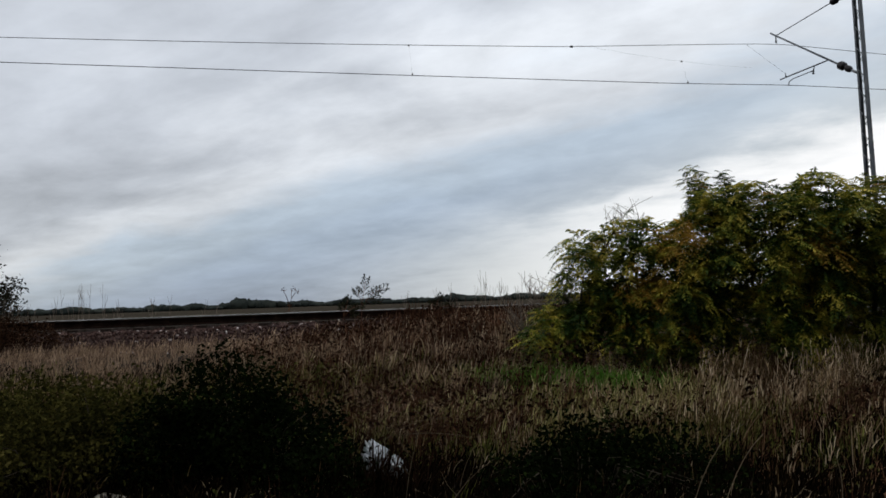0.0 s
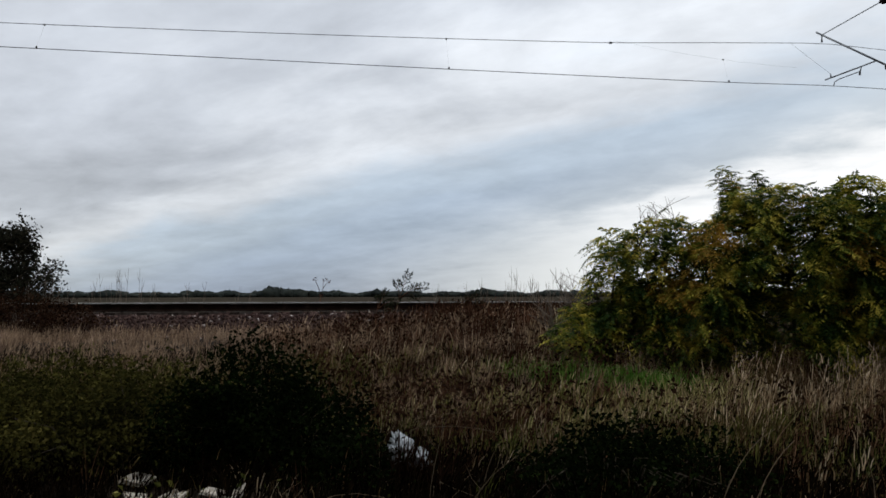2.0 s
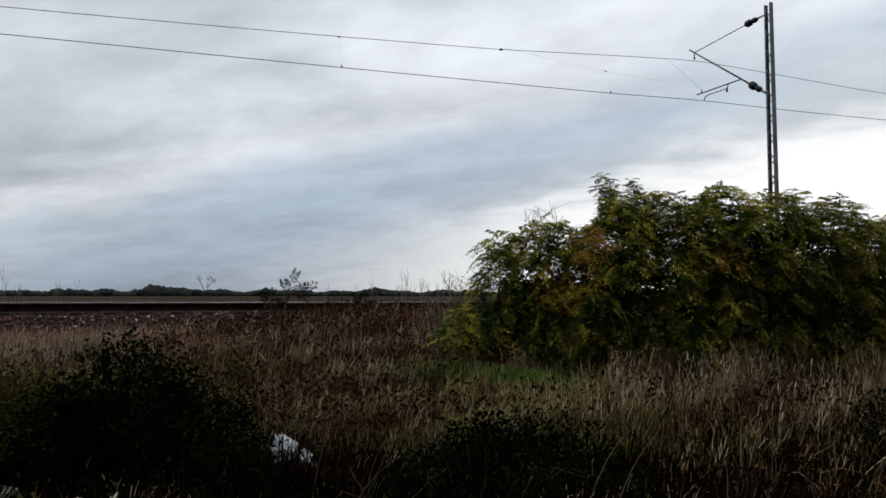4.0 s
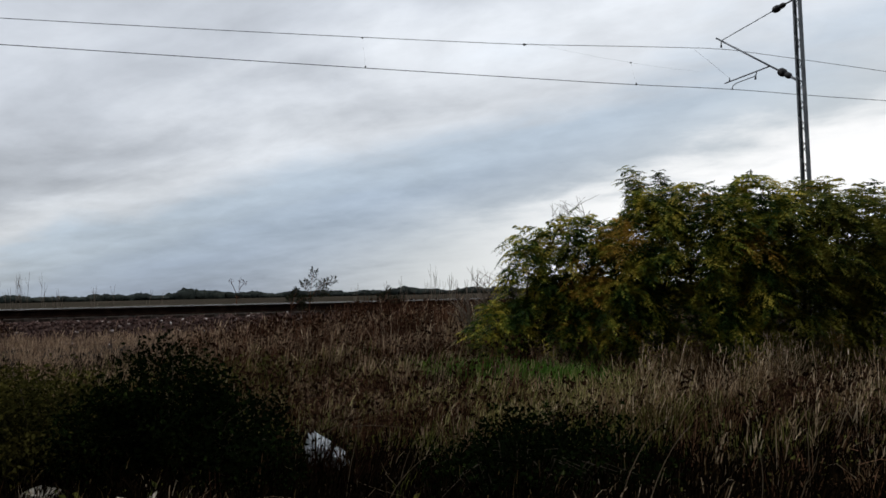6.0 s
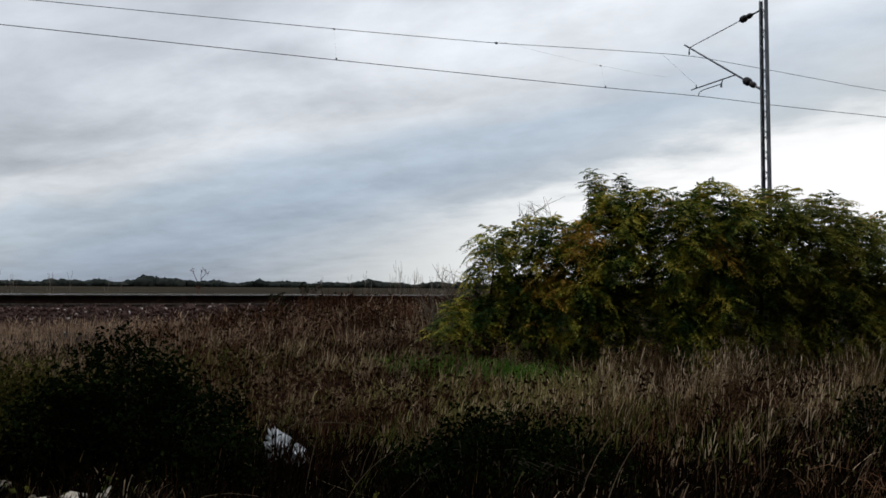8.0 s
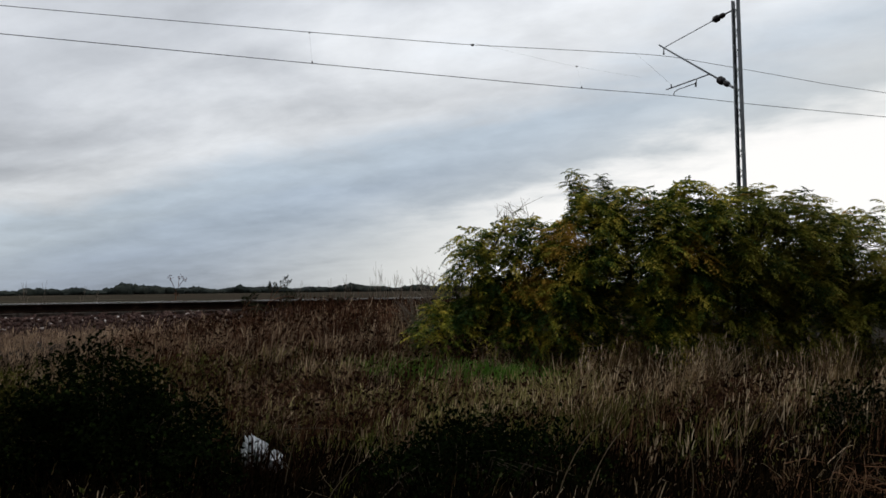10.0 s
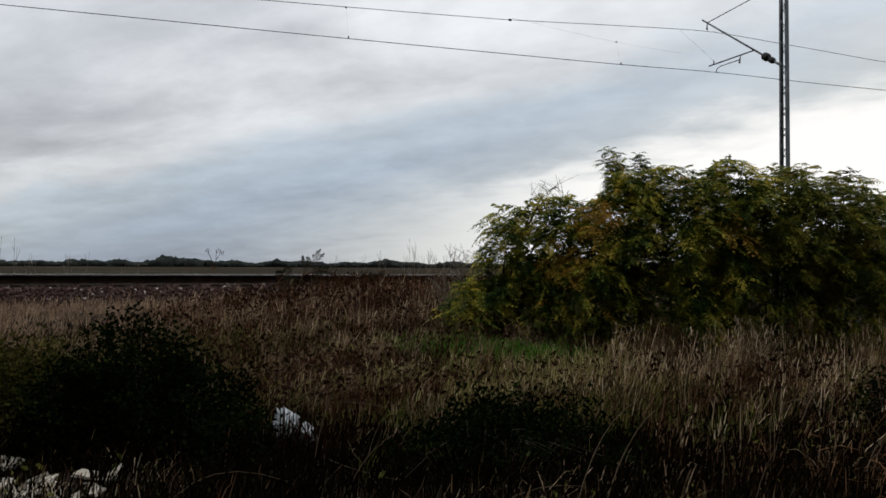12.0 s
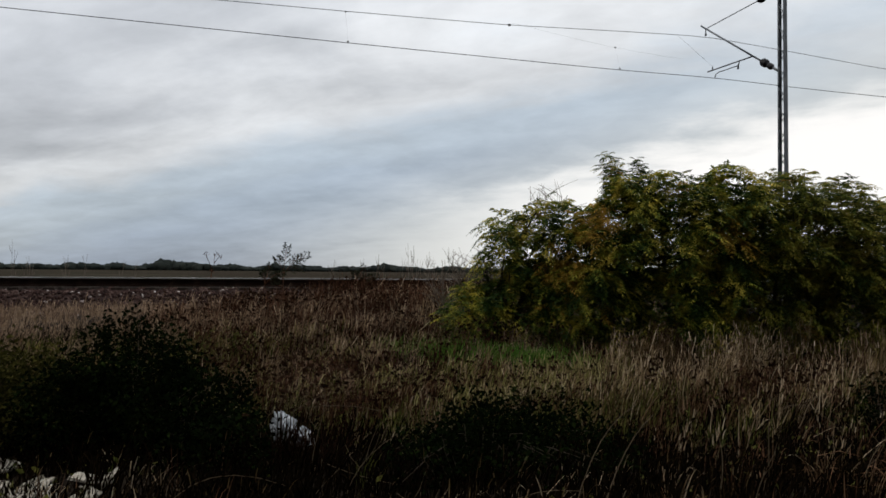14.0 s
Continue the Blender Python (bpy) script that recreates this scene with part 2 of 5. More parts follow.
BARK = material("shrub_bark", [(0.2, (0.03, 0.022, 0.016)), (0.6, (0.07, 0.055, 0.042)), (0.9, (0.12, 0.10, 0.08))], 0.9, 8, 4, bump=0.4)
TWIG = material("bare_twig", [(0.2, (0.09, 0.07, 0.055)), (0.8, (0.17, 0.14, 0.11))], 0.9, 8, 4)
# leaf tones pushed near black so the thickets carry their inner shade in colour
BRAMBLE = material("bramble_leaf_shaded", [(0.0, (0.002, 0.0035, 0.0015)), (0.62, (0.005, 0.008, 0.0025)), (0.82, (0.018, 0.028, 0.007)), (1.0, (0.10, 0.12, 0.035))], 0.85, 2.6, 3, per_piece=0.3, translucent=0.1, spec=0.0)
HEDGE = material("hedge_leaf", [(0.0, (0.008, 0.008, 0.0025)), (0.45, (0.026, 0.025, 0.007)), (0.7, (0.08, 0.07, 0.017)), (1.0, (0.22, 0.175, 0.05))], 0.8, 2.2, 3, per_piece=0.35, translucent=0.15, spec=0.0)
TREELEAF = material("tree_leaf", [(0.0, (0.005, 0.006, 0.004)), (0.6, (0.014, 0.014, 0.008)), (1.0, (0.04, 0.03, 0.018))], 0.7, 0.9, 2, per_piece=0.6, translucent=0.08, spec=0.02)
WEEDLEAF = material("mugwort_leaf", [(0.0, (0.012, 0.015, 0.008)), (0.7, (0.032, 0.033, 0.016)), (1.0, (0.06, 0.055, 0.028))], 0.7, 2, 2, per_piece=0.6, translucent=0.1)
FARWOOD = material("far_wood", [(0.15, (0.010, 0.013, 0.012)), (0.5, (0.018, 0.022, 0.019)), (0.9, (0.032, 0.035, 0.028))], 0.95, 0.05, 5, bump=0.6, bump_scale=0.6)
STONE = material("ballast_stone", [(0.0, (0.011, 0.006, 0.005)), (0.6, (0.036, 0.019, 0.0155)), (0.93, (0.09, 0.057, 0.047)), (1.0, (0.6, 0.55, 0.52))], 0.9, 1.5, 3, per_piece=0.95)
BALLAST = material("ballast_bed", [(0.2, (0.016, 0.0095, 0.008)), (0.6, (0.036, 0.021, 0.017)), (0.9, (0.08, 0.053, 0.044))], 0.95, 7, 5, bump=0.9, bump_scale=30)
# rust taken near black to paint the rail's shadow side into its colour
RAILRUST = material("rusty_rail_shaded", [(0.2, (0.006, 0.004, 0.003)), (0.6, (0.012, 0.0075, 0.0058)), (0.9, (0.028, 0.018, 0.013))], 0.9, 5, 5, bump=0.3, spec=0.0)
RAILTOP = material("polished_rail", [(0.2, (0.22, 0.21, 0.20)), (0.8, (0.36, 0.345, 0.33))], 0.42, 4, 3, metal=1.0)
CONCRETE = material("concrete", [(0.2, (0.16, 0.15, 0.14)), (0.6, (0.26, 0.25, 0.23)), (0.9, (0.36, 0.35, 0.33))], 0.9, 5, 6, bump=0.3)
SLEEPER = material("tarred_wood", [(0.2, (0.016, 0.012, 0.010)), (0.6, (0.032, 0.024, 0.019)), (0.9, (0.06, 0.048, 0.04))], 0.9, 6, 6, bump=0.5)
STEEL = material("painted_steel", [(0.2, (0.05, 0.057, 0.065)), (0.6, (0.085, 0.095, 0.105)), (0.9, (0.15, 0.15, 0.15))], 0.6, 3, 5, metal=0.3, bump=0.1, spec=0.4)
DARKSTEEL = material("dark_steel", [(0.2, (0.02, 0.02, 0.022)), (0.8, (0.05, 0.05, 0.052))], 0.6, 4, 4, metal=0.4, spec=0.4)
WIRE = material("weathered_copper", [(0.2, (0.035, 0.04, 0.042)), (0.8, (0.07, 0.075, 0.075))], 0.55, 6, 3, metal=0.5, spec=0.4)
GLAZE = material("black_glaze", [(0.2, (0.006, 0.005, 0.006)), (0.8, (0.014, 0.011, 0.012))], 0.45, 6, 3, spec=0.15)
# surface of the added, unseen wall that blocks sky light
BLOCKER = material("dark_blocker", [(0.2, (0.05, 0.045, 0.04)), (0.6, (0.08, 0.072, 0.062)), (0.9, (0.11, 0.10, 0.09))], 0.95, 1.2, 6, bump=0.3)
PLASTIC = material("white_plastic", [(0.2, (0.34, 0.36, 0.37)), (0.6, (0.62, 0.64, 0.65)), (0.9, (0.80, 0.82, 0.83))], 0.35, 12, 5, bump=0.9, bump_scale=25, translucent=0.12, spec=0.5)
RUBBLE = material("broken_plaster", [(0.2, (0.22, 0.18, 0.14)), (0.5, (0.46, 0.41, 0.33)), (0.85, (0.70, 0.65, 0.56))], 0.9, 9, 6, bump=0.5)

# ---- geometry helpers ----
# The railway runs along U; V points away from the viewer's side.
TURN = radians(17.07)
U = np.array([math.cos(TURN), math.sin(TURN)])
V = np.array([-math.sin(TURN), math.cos(TURN)])
MID = np.array([0.0, 17.34])
RAIL_TOP = 1.425
rng = np.random.default_rng(7)


def plan(s, q):
    """A point of the plan from metres along the track and metres beyond its middle."""
    return MID[0] + s * U[0] + q * V[0], MID[1] + s * U[1] + q * V[1]


def beyond(x, y):
    return (x - MID[0]) * V[0] + (y - MID[1]) * V[1]


def along(x, y):
    return (x - MID[0]) * U[0] + (y - MID[1]) * U[1]


def smooth(a, b, t):
    k = np.clip((t - a) / (b - a), 0, 1)
    return k * k * (3 - 2 * k)


def lumps(x, y):
    return 0.05 * np.sin(1.3 * x + 0.7 * y) * np.sin(0.9 * y - 0.5 * x + 1) + 0.03 * np.sin(3.1 * x - 1.7 * y + 2) * np.sin(2.3 * y + 0.6 * x)


def ground_z(x, y):
    q = beyond(x, y)
    near = 0.03 + 0.77 * smooth(-9.5, -3.2, q)
    z = near + 0.36 * smooth(-2.95, -1.75, q)
    far = 1.16 - 0.36 * smooth(1.75, 2.95, q) - 0.25 * smooth(3.5, 9.0, q)
    z = np.where(q > 0, far, z)
    return z + lumps(x, y) * (1 - smooth(-3.4, -2.7, q) * (1 - smooth(2.7, 3.6, q))) * (1 - 0.8 * smooth(20, 60, np.abs(q)))


def tri_mesh(name, verts, tris, mat, shade=False):
    me = bpy.data.meshes.new(name)
    verts = np.ascontiguousarray(verts, dtype=np.float32).reshape(-1, 3)
    tris = np.ascontiguousarray(tris, dtype=np.int32).reshape(-1, 3)
    me.vertices.add(len(verts))
    me.vertices.foreach_set("co", verts.ravel())
    me.loops.add(len(tris) * 3)
    me.loops.foreach_set("vertex_index", tris.ravel())
    me.polygons.add(len(tris))
    me.polygons.foreach_set("loop_start", np.arange(0, len(tris) * 3, 3, dtype=np.int32))
    if shade:
        me.polygons.foreach_set("use_smooth", np.ones(len(tris), dtype=bool))
    me.update(calc_edges=True)
    me.materials.append(mat)
    return me


def part_mesh(name, me, parent, label=""):
    ob = new(name, me)
    ob.parent = parent
    return tagged(ob, label) if label else ob


def part(name, bm, mat, parent, label="", smoothed=False):
    me = bpy.data.meshes.new(name)
    bm.to_mesh(me)
    bm.free()
    me.materials.append(mat)
    if smoothed:
        me.polygons.foreach_set("use_smooth", np.ones(len(me.polygons), dtype=bool))
    ob = new(name, me)
    ob.parent = parent
    return tagged(ob, label) if label else ob


def tubes(paths, sides=6):
    """One set of vertices and triangles for tapered tubes: (points, radii) each."""
    vs, ts, n0 = [], [], 0
    ang = np.arange(sides) * 2 * math.pi / sides
    for pts, rad in paths:
        pts = np.asarray(pts, float)
        n = len(pts)
        rad = np.broadcast_to(np.asarray(rad, float), (n,))
        d = np.gradient(pts, axis=0)
        d /= np.linalg.norm(d, axis=1)[:, None] + 1e-9
        ref = np.where(np.abs(d[:, 2:3]) > 0.9, [[1.0, 0, 0]], [[0, 0, 1.0]])
        a = np.cross(d, ref)
        a /= np.linalg.norm(a, axis=1)[:, None] + 1e-9
        b = np.cross(d, a)
        ring = pts[:, None] + rad[:, None, None] * (np.cos(ang)[None, :, None] * a[:, None] + np.sin(ang)[None, :, None] * b[:, None])
        vs.append(ring.reshape(-1, 3))
        i = np.arange(n - 1)[:, None] * sides
        j = np.arange(sides)[None]
        k = (j + 1) % sides
        A, B, C, D = i + j, i + k, i + sides + k, i + sides + j
        ts.append(np.stack([A, B, C], -1).reshape(-1, 3) + n0)
        ts.append(np.stack([A, C, D], -1).reshape(-1, 3) + n0)
        for base, flip in ((0, True), ((n - 1) * sides, False)):
            fan = np.array([[base, base + m, base + m + 1] for m in range(1, sides - 1)])
            ts.append((fan[:, ::-1] if flip else fan) + n0)
        n0 += n * sides
    return np.concatenate(vs), np.concatenate(ts)


def tube_part(name, paths, mat, parent, label="", sides=8):
    v, t = tubes(paths, sides)
    return part_mesh(name, tri_mesh(name, v, t, mat, True), parent, label)


def blades(base, height, width, lean, curl):
    """Grass: each blade bends over to its lean (x, y) and ends in a point; 5 triangles."""
    n = len(base)
    face = rng.uniform(0, 2 * math.pi, n)
    side = np.stack([np.cos(face), np.sin(face), np.zeros(n)], 1) * width[:, None] * 0.5
    over = np.concatenate([lean, np.zeros((n, 1))], 1)
    up = np.array([0, 0, 1.0])
    rows = []
    for k, wd in ((0.0, 1.0), (0.45, 0.85), (0.8, 0.55)):
        p = base + up * (height * (k - 0.25 * curl * k * k))[:, None] + over * (height * (0.35 * k + curl * k * k))[:, None]
        rows += [p - side * wd, p + side * wd]
    rows.append(base + up * (height * (1 - 0.45 * curl))[:, None] + over * (height * (0.35 + curl))[:, None])
    v = np.stack(rows, 1).reshape(-1, 3)
    f = np.array([[0, 1, 3], [0, 3, 2], [2, 3, 5], [2, 5, 4], [4, 5, 6]])
    return v, (f[None] + np.arange(n)[:, None, None] * 7).reshape(-1, 3)


def unit(a):
    return a / (np.linalg.norm(a, axis=-1, keepdims=True) + 1e-9)


def pinnate(base, way, length, pairs=8, leaflet=0.068, droop=0.50):
    """Feathered leaves: leaflets in pairs along a drooping stalk."""
    n = len(base)
    way = unit(way)
    side = unit(np.cross(way, [0, 0, 1.0]) + rng.normal(0, 0.15, (n, 3)))
    down = np.array([0, 0, -1.0])
    vs = []
    for i in range(pairs + 1):
        k = 0.18 + 0.82 * i / pairs
        p = base + way * (length * k)[:, None] + down * (length * droop * k * k)[:, None]
        size = leaflet * (0.7 + 0.5 * math.sin(math.pi * min(k, 0.95))) * rng.uniform(0.8, 1.15, n) * np.clip(length / 0.3, 0.6, 1.2)
        for sg in ((-1, 1) if i < pairs else (0,)):
            d = unit(side * sg * 0.9 + way * (0.45 if sg else 1.0) + down * 0.38 + rng.normal(0, 0.13, (n, 3)))
            wv = unit(np.cross(d, np.cross(side, way) + rng.normal(0, 0.3, (n, 3)))) * (size * 0.155)[:, None]
            tip = p + d * size[:, None] + down * (size * 0.15)[:, None]
            m = p + d * (size * 0.45)[:, None]
            vs.append(np.stack([p, m - wv, tip, m + wv], 1))
    v = np.stack(vs, 1).reshape(-1, 3)
    cnt = len(vs) * n
    f = np.array([[0, 1, 2], [0, 2, 3]])
    return v, (f[None] + np.arange(cnt)[:, None, None] * 4).reshape(-1, 3)


def leaves(base, way, size, wide=0.5):
    """Single leaves, folded a little along the middle."""
    n = len(base)
    way = unit(way)
    side = unit(np.cross(way, rng.normal(0, 1, (n, 3)))) * (size * wide * 0.5)[:, None]
    nor = np.cross(way, side) * 0.5
    m = base + way * (size * 0.45)[:, None]
    v = np.stack([base, m - side + nor, base + way * size[:, None], m + side + nor], 1).reshape(-1, 3)
    f = np.array([[0, 1, 2], [0, 2, 3]])
    return v, (f[None] + np.arange(n)[:, None, None] * 4).reshape(-1, 3)


def thing(name, label, category, at=(0, 0, 0), group="", kind=""):
    ob = new(name)
    ob.empty_display_size = 0.2
    ob.location = at
    return tagged(ob, label, category, group, kind)


# ---- ground, field, distance ----
def spread(fine_to, step, far):
    a = list(np.arange(0, fine_to, step))
    d = step
    while a[-1] < far:
        d *= 1.35
        a.append(a[-1] + d)
    return np.array(a)


def build_ground():
    ss = spread(17, 0.3, 2600)
    s = np.concatenate([-ss[:0:-1], ss])
    qa, qb = spread(21, 0.25, 2600), spread(9, 0.25, 2600)
    q = np.concatenate([-qa[:0:-1], qb])
    S, Q = np.meshgrid(s, q, indexing="ij")
    X, Y = plan(S, Q)
    Z = ground_z(X, Y)
    v = np.stack([X, Y, Z], -1).reshape(-1, 3)
    m = len(q)
    i = (np.arange(len(s) - 1)[:, None] * m + np.arange(m - 1)[None]).ravel()
    t = np.concatenate([np.stack([i, i + m, i + m + 1], 1), np.stack([i, i + m + 1, i + 1], 1)])
    me = tri_mesh("ground", v, t, SOIL_SHADED, True)
    me.materials.append(BALLAST)
    me.materials.append(FIELD)
    mid = v[t].mean(1)
    qq = beyond(mid[:, 0], mid[:, 1])
    idx = np.where(np.abs(qq) < 2.95, 1, np.where((qq > 7) | (qq < -24), 2, 0)).astype(np.int32)
    me.polygons.foreach_set("material_index", idx)
    tagged(new("ground", me), "weedy soil darkened for shade, with stone track bed and pale stubble fields", "ground", kind="structure")


def clump_field(name, mat, label, n, region, height, density, width=0.006, per=9, spreadr=0.07, curl=(0.1, 0.5), stroke=0.0, tufted=0.0):
    """Tufts over a stretch of the plan, thinned by density(x, y), tall by height(x, y)."""
    x0, x1, y0, y1 = region
    x, y = rng.uniform(x0, x1, n), rng.uniform(y0, y1, n)
    keep = rng.uniform(0, 1, n) < density(x, y) * (1 + 0.35 * tufted - 1.3 * tufted * (1 - tuft(x, y, 1.1)))
    x, y = x[keep], y[keep]
    h = height(x, y) * rng.uniform(0.7, 1.2, len(x)) * (1 + 0.25 * tufted - 0.85 * tufted * (1 - tuft(x, y, 1.1)))
    x, y, h = np.repeat(x, per), np.repeat(y, per), np.repeat(h, per)
    k = len(x)
    ang, r = rng.uniform(0, 2 * math.pi, k), np.abs(rng.normal(0, spreadr, k))
    bx, by = x + r * np.cos(ang), y + r * np.sin(ang)
    base = np.stack([bx, by, ground_z(bx, by) - 0.01], 1)
    sway = np.repeat(rng.normal(0, 0.22, (k // per, 2)), per, 0)
    lean = np.stack([np.cos(ang), np.sin(ang)], 1) * (np.abs(rng.normal(0, 0.38, k)) + 0.03)[:, None] + sway + np.array([0.18, 0.0])
    tall = h * rng.uniform(0.45, 1.0, k)
    if stroke:
        short = rng.uniform(0, 1, k) < stroke
        base[:, 2] += np.where(short, h * rng.uniform(0.15, 0.78, k), 0)
        tall = np.where(short, rng.uniform(0.05, 0.15, k), tall)
    v, t = blades(base, tall, width * rng.uniform(0.6, 1.4, k), lean, rng.uniform(*curl, k))
    return tagged(new(name, tri_mesh(name, v, t, mat)), label, "grass", kind="stuff")


def patch(x, y, f, ph):
    return 0.5 + 0.25 * (np.sin(f * x + ph) * np.sin(f * 1.2 * y + 1.7 * ph) + np.sin(0.63 * f * x - 0.8 * f * y + 2.3 * ph)) + 0.12 * np.sin(2.7 * f * x + ph) * np.sin(2.9 * f * y)


def tuft(x, y, ph):
    """Tufts half a metre apart, with gaps between them."""
    return smooth(0.38, 0.62, patch(x, 0.75 * y, 6.0, ph))


def around(x, y, cx, cy, rx, ry):
    return np.exp(-(((x - cx) / rx) ** 2 + ((y - cy) / ry) ** 2))


def in_view(x, y):
    return (np.abs(x) < 0.86 * y + 0.9).astype(float)


def build_grass():
    def dark(x, y):   # spots kept bare of pale blades to read as shade, and the bramble thicket
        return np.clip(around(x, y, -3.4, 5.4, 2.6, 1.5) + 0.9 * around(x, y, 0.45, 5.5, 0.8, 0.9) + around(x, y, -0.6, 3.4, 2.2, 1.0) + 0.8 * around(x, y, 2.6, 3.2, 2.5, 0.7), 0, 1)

    def bank(x, y):
        return smooth(-7.6, -5.8, beyond(x, y)) * (1 - smooth(-2.75, -2.5, beyond(x, y)))

    def low(x, y):
        return (1 - 0.9 * around(x, y, 0.6, 9.95, 1.15, 0.5)) * (1 - smooth(-7.0, -5.4, beyond(x, y)))

    def hn(x, y):
        return 0.36 + 0.22 * smooth(6.5, 9.5, y) * smooth(1.6, 3, x) - 0.12 * smooth(7.5, 9.5, y) * (1 - smooth(1.6, 2.4, x)) + 0.16 * patch(x, y, 1.1, 0.4)

    def broad(x, y):
        return (0.3 + 0.7 * smooth(0.36, 0.6, patch(x, y, 0.75, 3.3))) * (0.35 + 0.65 * smooth(0.38, 0.52, patch(x, y, 3.1, 1.3)))

    # thins the near grass so near-black undergrowth stands in for foreground shade
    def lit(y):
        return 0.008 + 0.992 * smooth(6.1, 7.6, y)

    # blackened layer that paints the shade under and between the tufts
    clump_field("undergrowth", SHADE, "dark matted stems and dead leaves under the grass, blackened to stand in for shade", 17000, (-8, 9, 2.2, 12.5), lambda x, y: 0.24 + 0.12 * patch(x, y, 1.5, 0.9),
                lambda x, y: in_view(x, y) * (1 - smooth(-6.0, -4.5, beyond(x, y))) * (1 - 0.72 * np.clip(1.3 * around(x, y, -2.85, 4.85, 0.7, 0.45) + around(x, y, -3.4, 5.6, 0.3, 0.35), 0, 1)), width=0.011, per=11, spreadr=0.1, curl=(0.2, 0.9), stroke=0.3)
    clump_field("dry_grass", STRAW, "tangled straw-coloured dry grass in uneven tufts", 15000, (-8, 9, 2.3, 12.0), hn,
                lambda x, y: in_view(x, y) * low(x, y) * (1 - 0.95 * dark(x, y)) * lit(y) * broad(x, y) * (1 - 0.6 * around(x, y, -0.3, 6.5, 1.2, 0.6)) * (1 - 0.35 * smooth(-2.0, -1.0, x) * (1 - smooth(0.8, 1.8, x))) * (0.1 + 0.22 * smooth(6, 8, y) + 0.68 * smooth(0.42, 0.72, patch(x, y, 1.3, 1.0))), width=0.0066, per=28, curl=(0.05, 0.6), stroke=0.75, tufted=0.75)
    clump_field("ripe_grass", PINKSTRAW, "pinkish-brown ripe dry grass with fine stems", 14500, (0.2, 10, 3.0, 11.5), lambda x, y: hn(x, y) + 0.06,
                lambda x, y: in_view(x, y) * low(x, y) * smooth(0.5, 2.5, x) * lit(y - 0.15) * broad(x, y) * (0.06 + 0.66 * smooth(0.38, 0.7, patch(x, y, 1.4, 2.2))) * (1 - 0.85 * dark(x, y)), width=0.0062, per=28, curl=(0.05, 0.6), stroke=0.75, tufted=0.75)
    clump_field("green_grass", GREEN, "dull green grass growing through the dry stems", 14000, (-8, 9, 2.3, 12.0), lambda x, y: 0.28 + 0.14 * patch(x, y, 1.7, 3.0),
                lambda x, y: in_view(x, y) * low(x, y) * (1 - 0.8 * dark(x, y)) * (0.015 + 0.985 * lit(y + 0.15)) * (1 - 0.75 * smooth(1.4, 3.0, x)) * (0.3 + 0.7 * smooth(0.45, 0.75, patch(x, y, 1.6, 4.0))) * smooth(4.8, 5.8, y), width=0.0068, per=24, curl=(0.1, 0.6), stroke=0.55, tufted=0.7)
    clump_field("lush_grass", LUSH, "fresh green low grass beside the shrubs", 5200, (-0.9, 3.4, 9.0, 11.6), lambda x, y: 0.42 + 0 * x,
                lambda x, y: np.clip(around(x, y, 0.45, 10.15, 0.9, 0.25) + around(x, y, 1.3, 10.05, 0.6, 0.2), 0, 1), width=0.010)
    clump_field("bank_grass", BANKSTRAW, "pale dry grass matted on the railway bank", 17000, (-12, 5, 7, 17), lambda x, y: 0.24 + 0.12 * patch(x, y, 1.4, 5.0),
                lambda x, y: in_view(x, y) * bank(x, y) * (0.35 + 0.65 * smooth(0.3, 0.6, patch(x, y, 1.2, 6.0))) * (1 - 0.75 * smooth(-4.2, -2.6, x)), width=0.0075, per=14, curl=(0.2, 0.8), stroke=0.4, tufted=0.45)
    clump_field("verge_grass", BANKSTRAW, "thin dry grass along the far side of the track", 5000, (-26, 16, 12, 30), lambda x, y: 0.28 + 0.1 * patch(x, y, 1.0, 5.0),
                lambda x, y: in_view(x, y) * smooth(2.8, 3.2, beyond(x, y)) * (1 - smooth(5.5, 8, beyond(x, y))), per=6)

    # russet dock and wormwood, dead and upright, on the bank
    def weedy(x, y):
        return 0.75 * around(x, y, -1.0, 8.2, 1.1, 1.4) + smooth(-4.8, -3.0, x) * (1 - smooth(1.0, 2.2, x)) * smooth(-8.0, -6.0, beyond(x, y)) * (1 - smooth(-3.1, -2.7, beyond(x, y)))

    clump_field("russet_weeds", RUSSET, "reddish-brown dead weeds standing on the bank", 9500, (-6, 3, 7, 16.5), lambda x, y: 0.40 + 0.30 * smooth(-4.0, -1.4, x) * smooth(-5.5, -4.0, beyond(x, y)) + 0.18 * patch(x, y, 1.9, 7.0),
                lambda x, y: weedy(x, y) * (0.35 + 0.65 * smooth(0.3, 0.65, patch(x, y, 1.5, 8.0))) * (1.1 - 0.8 * tuft(x, y, 1.1)), width=0.009, per=12, curl=(0.0, 0.45))
    clump_field("bank_tufts", BANKSTRAW, "bleached tufts of grass between the dead weeds", 3600, (-6, 3, 6.6, 15.5), lambda x, y: 0.42 + 0.2 * patch(x, y, 1.9, 4.0),
                lambda x, y: (0.4 + 0.6 * smooth(0.4, 0.6, patch(x, y, 2.0, 5.0))) * weedy(x, y) * tuft(x, y, 1.1), width=0.007, per=20, curl=(0.05, 0.6), stroke=0.5, tufted=0.5)
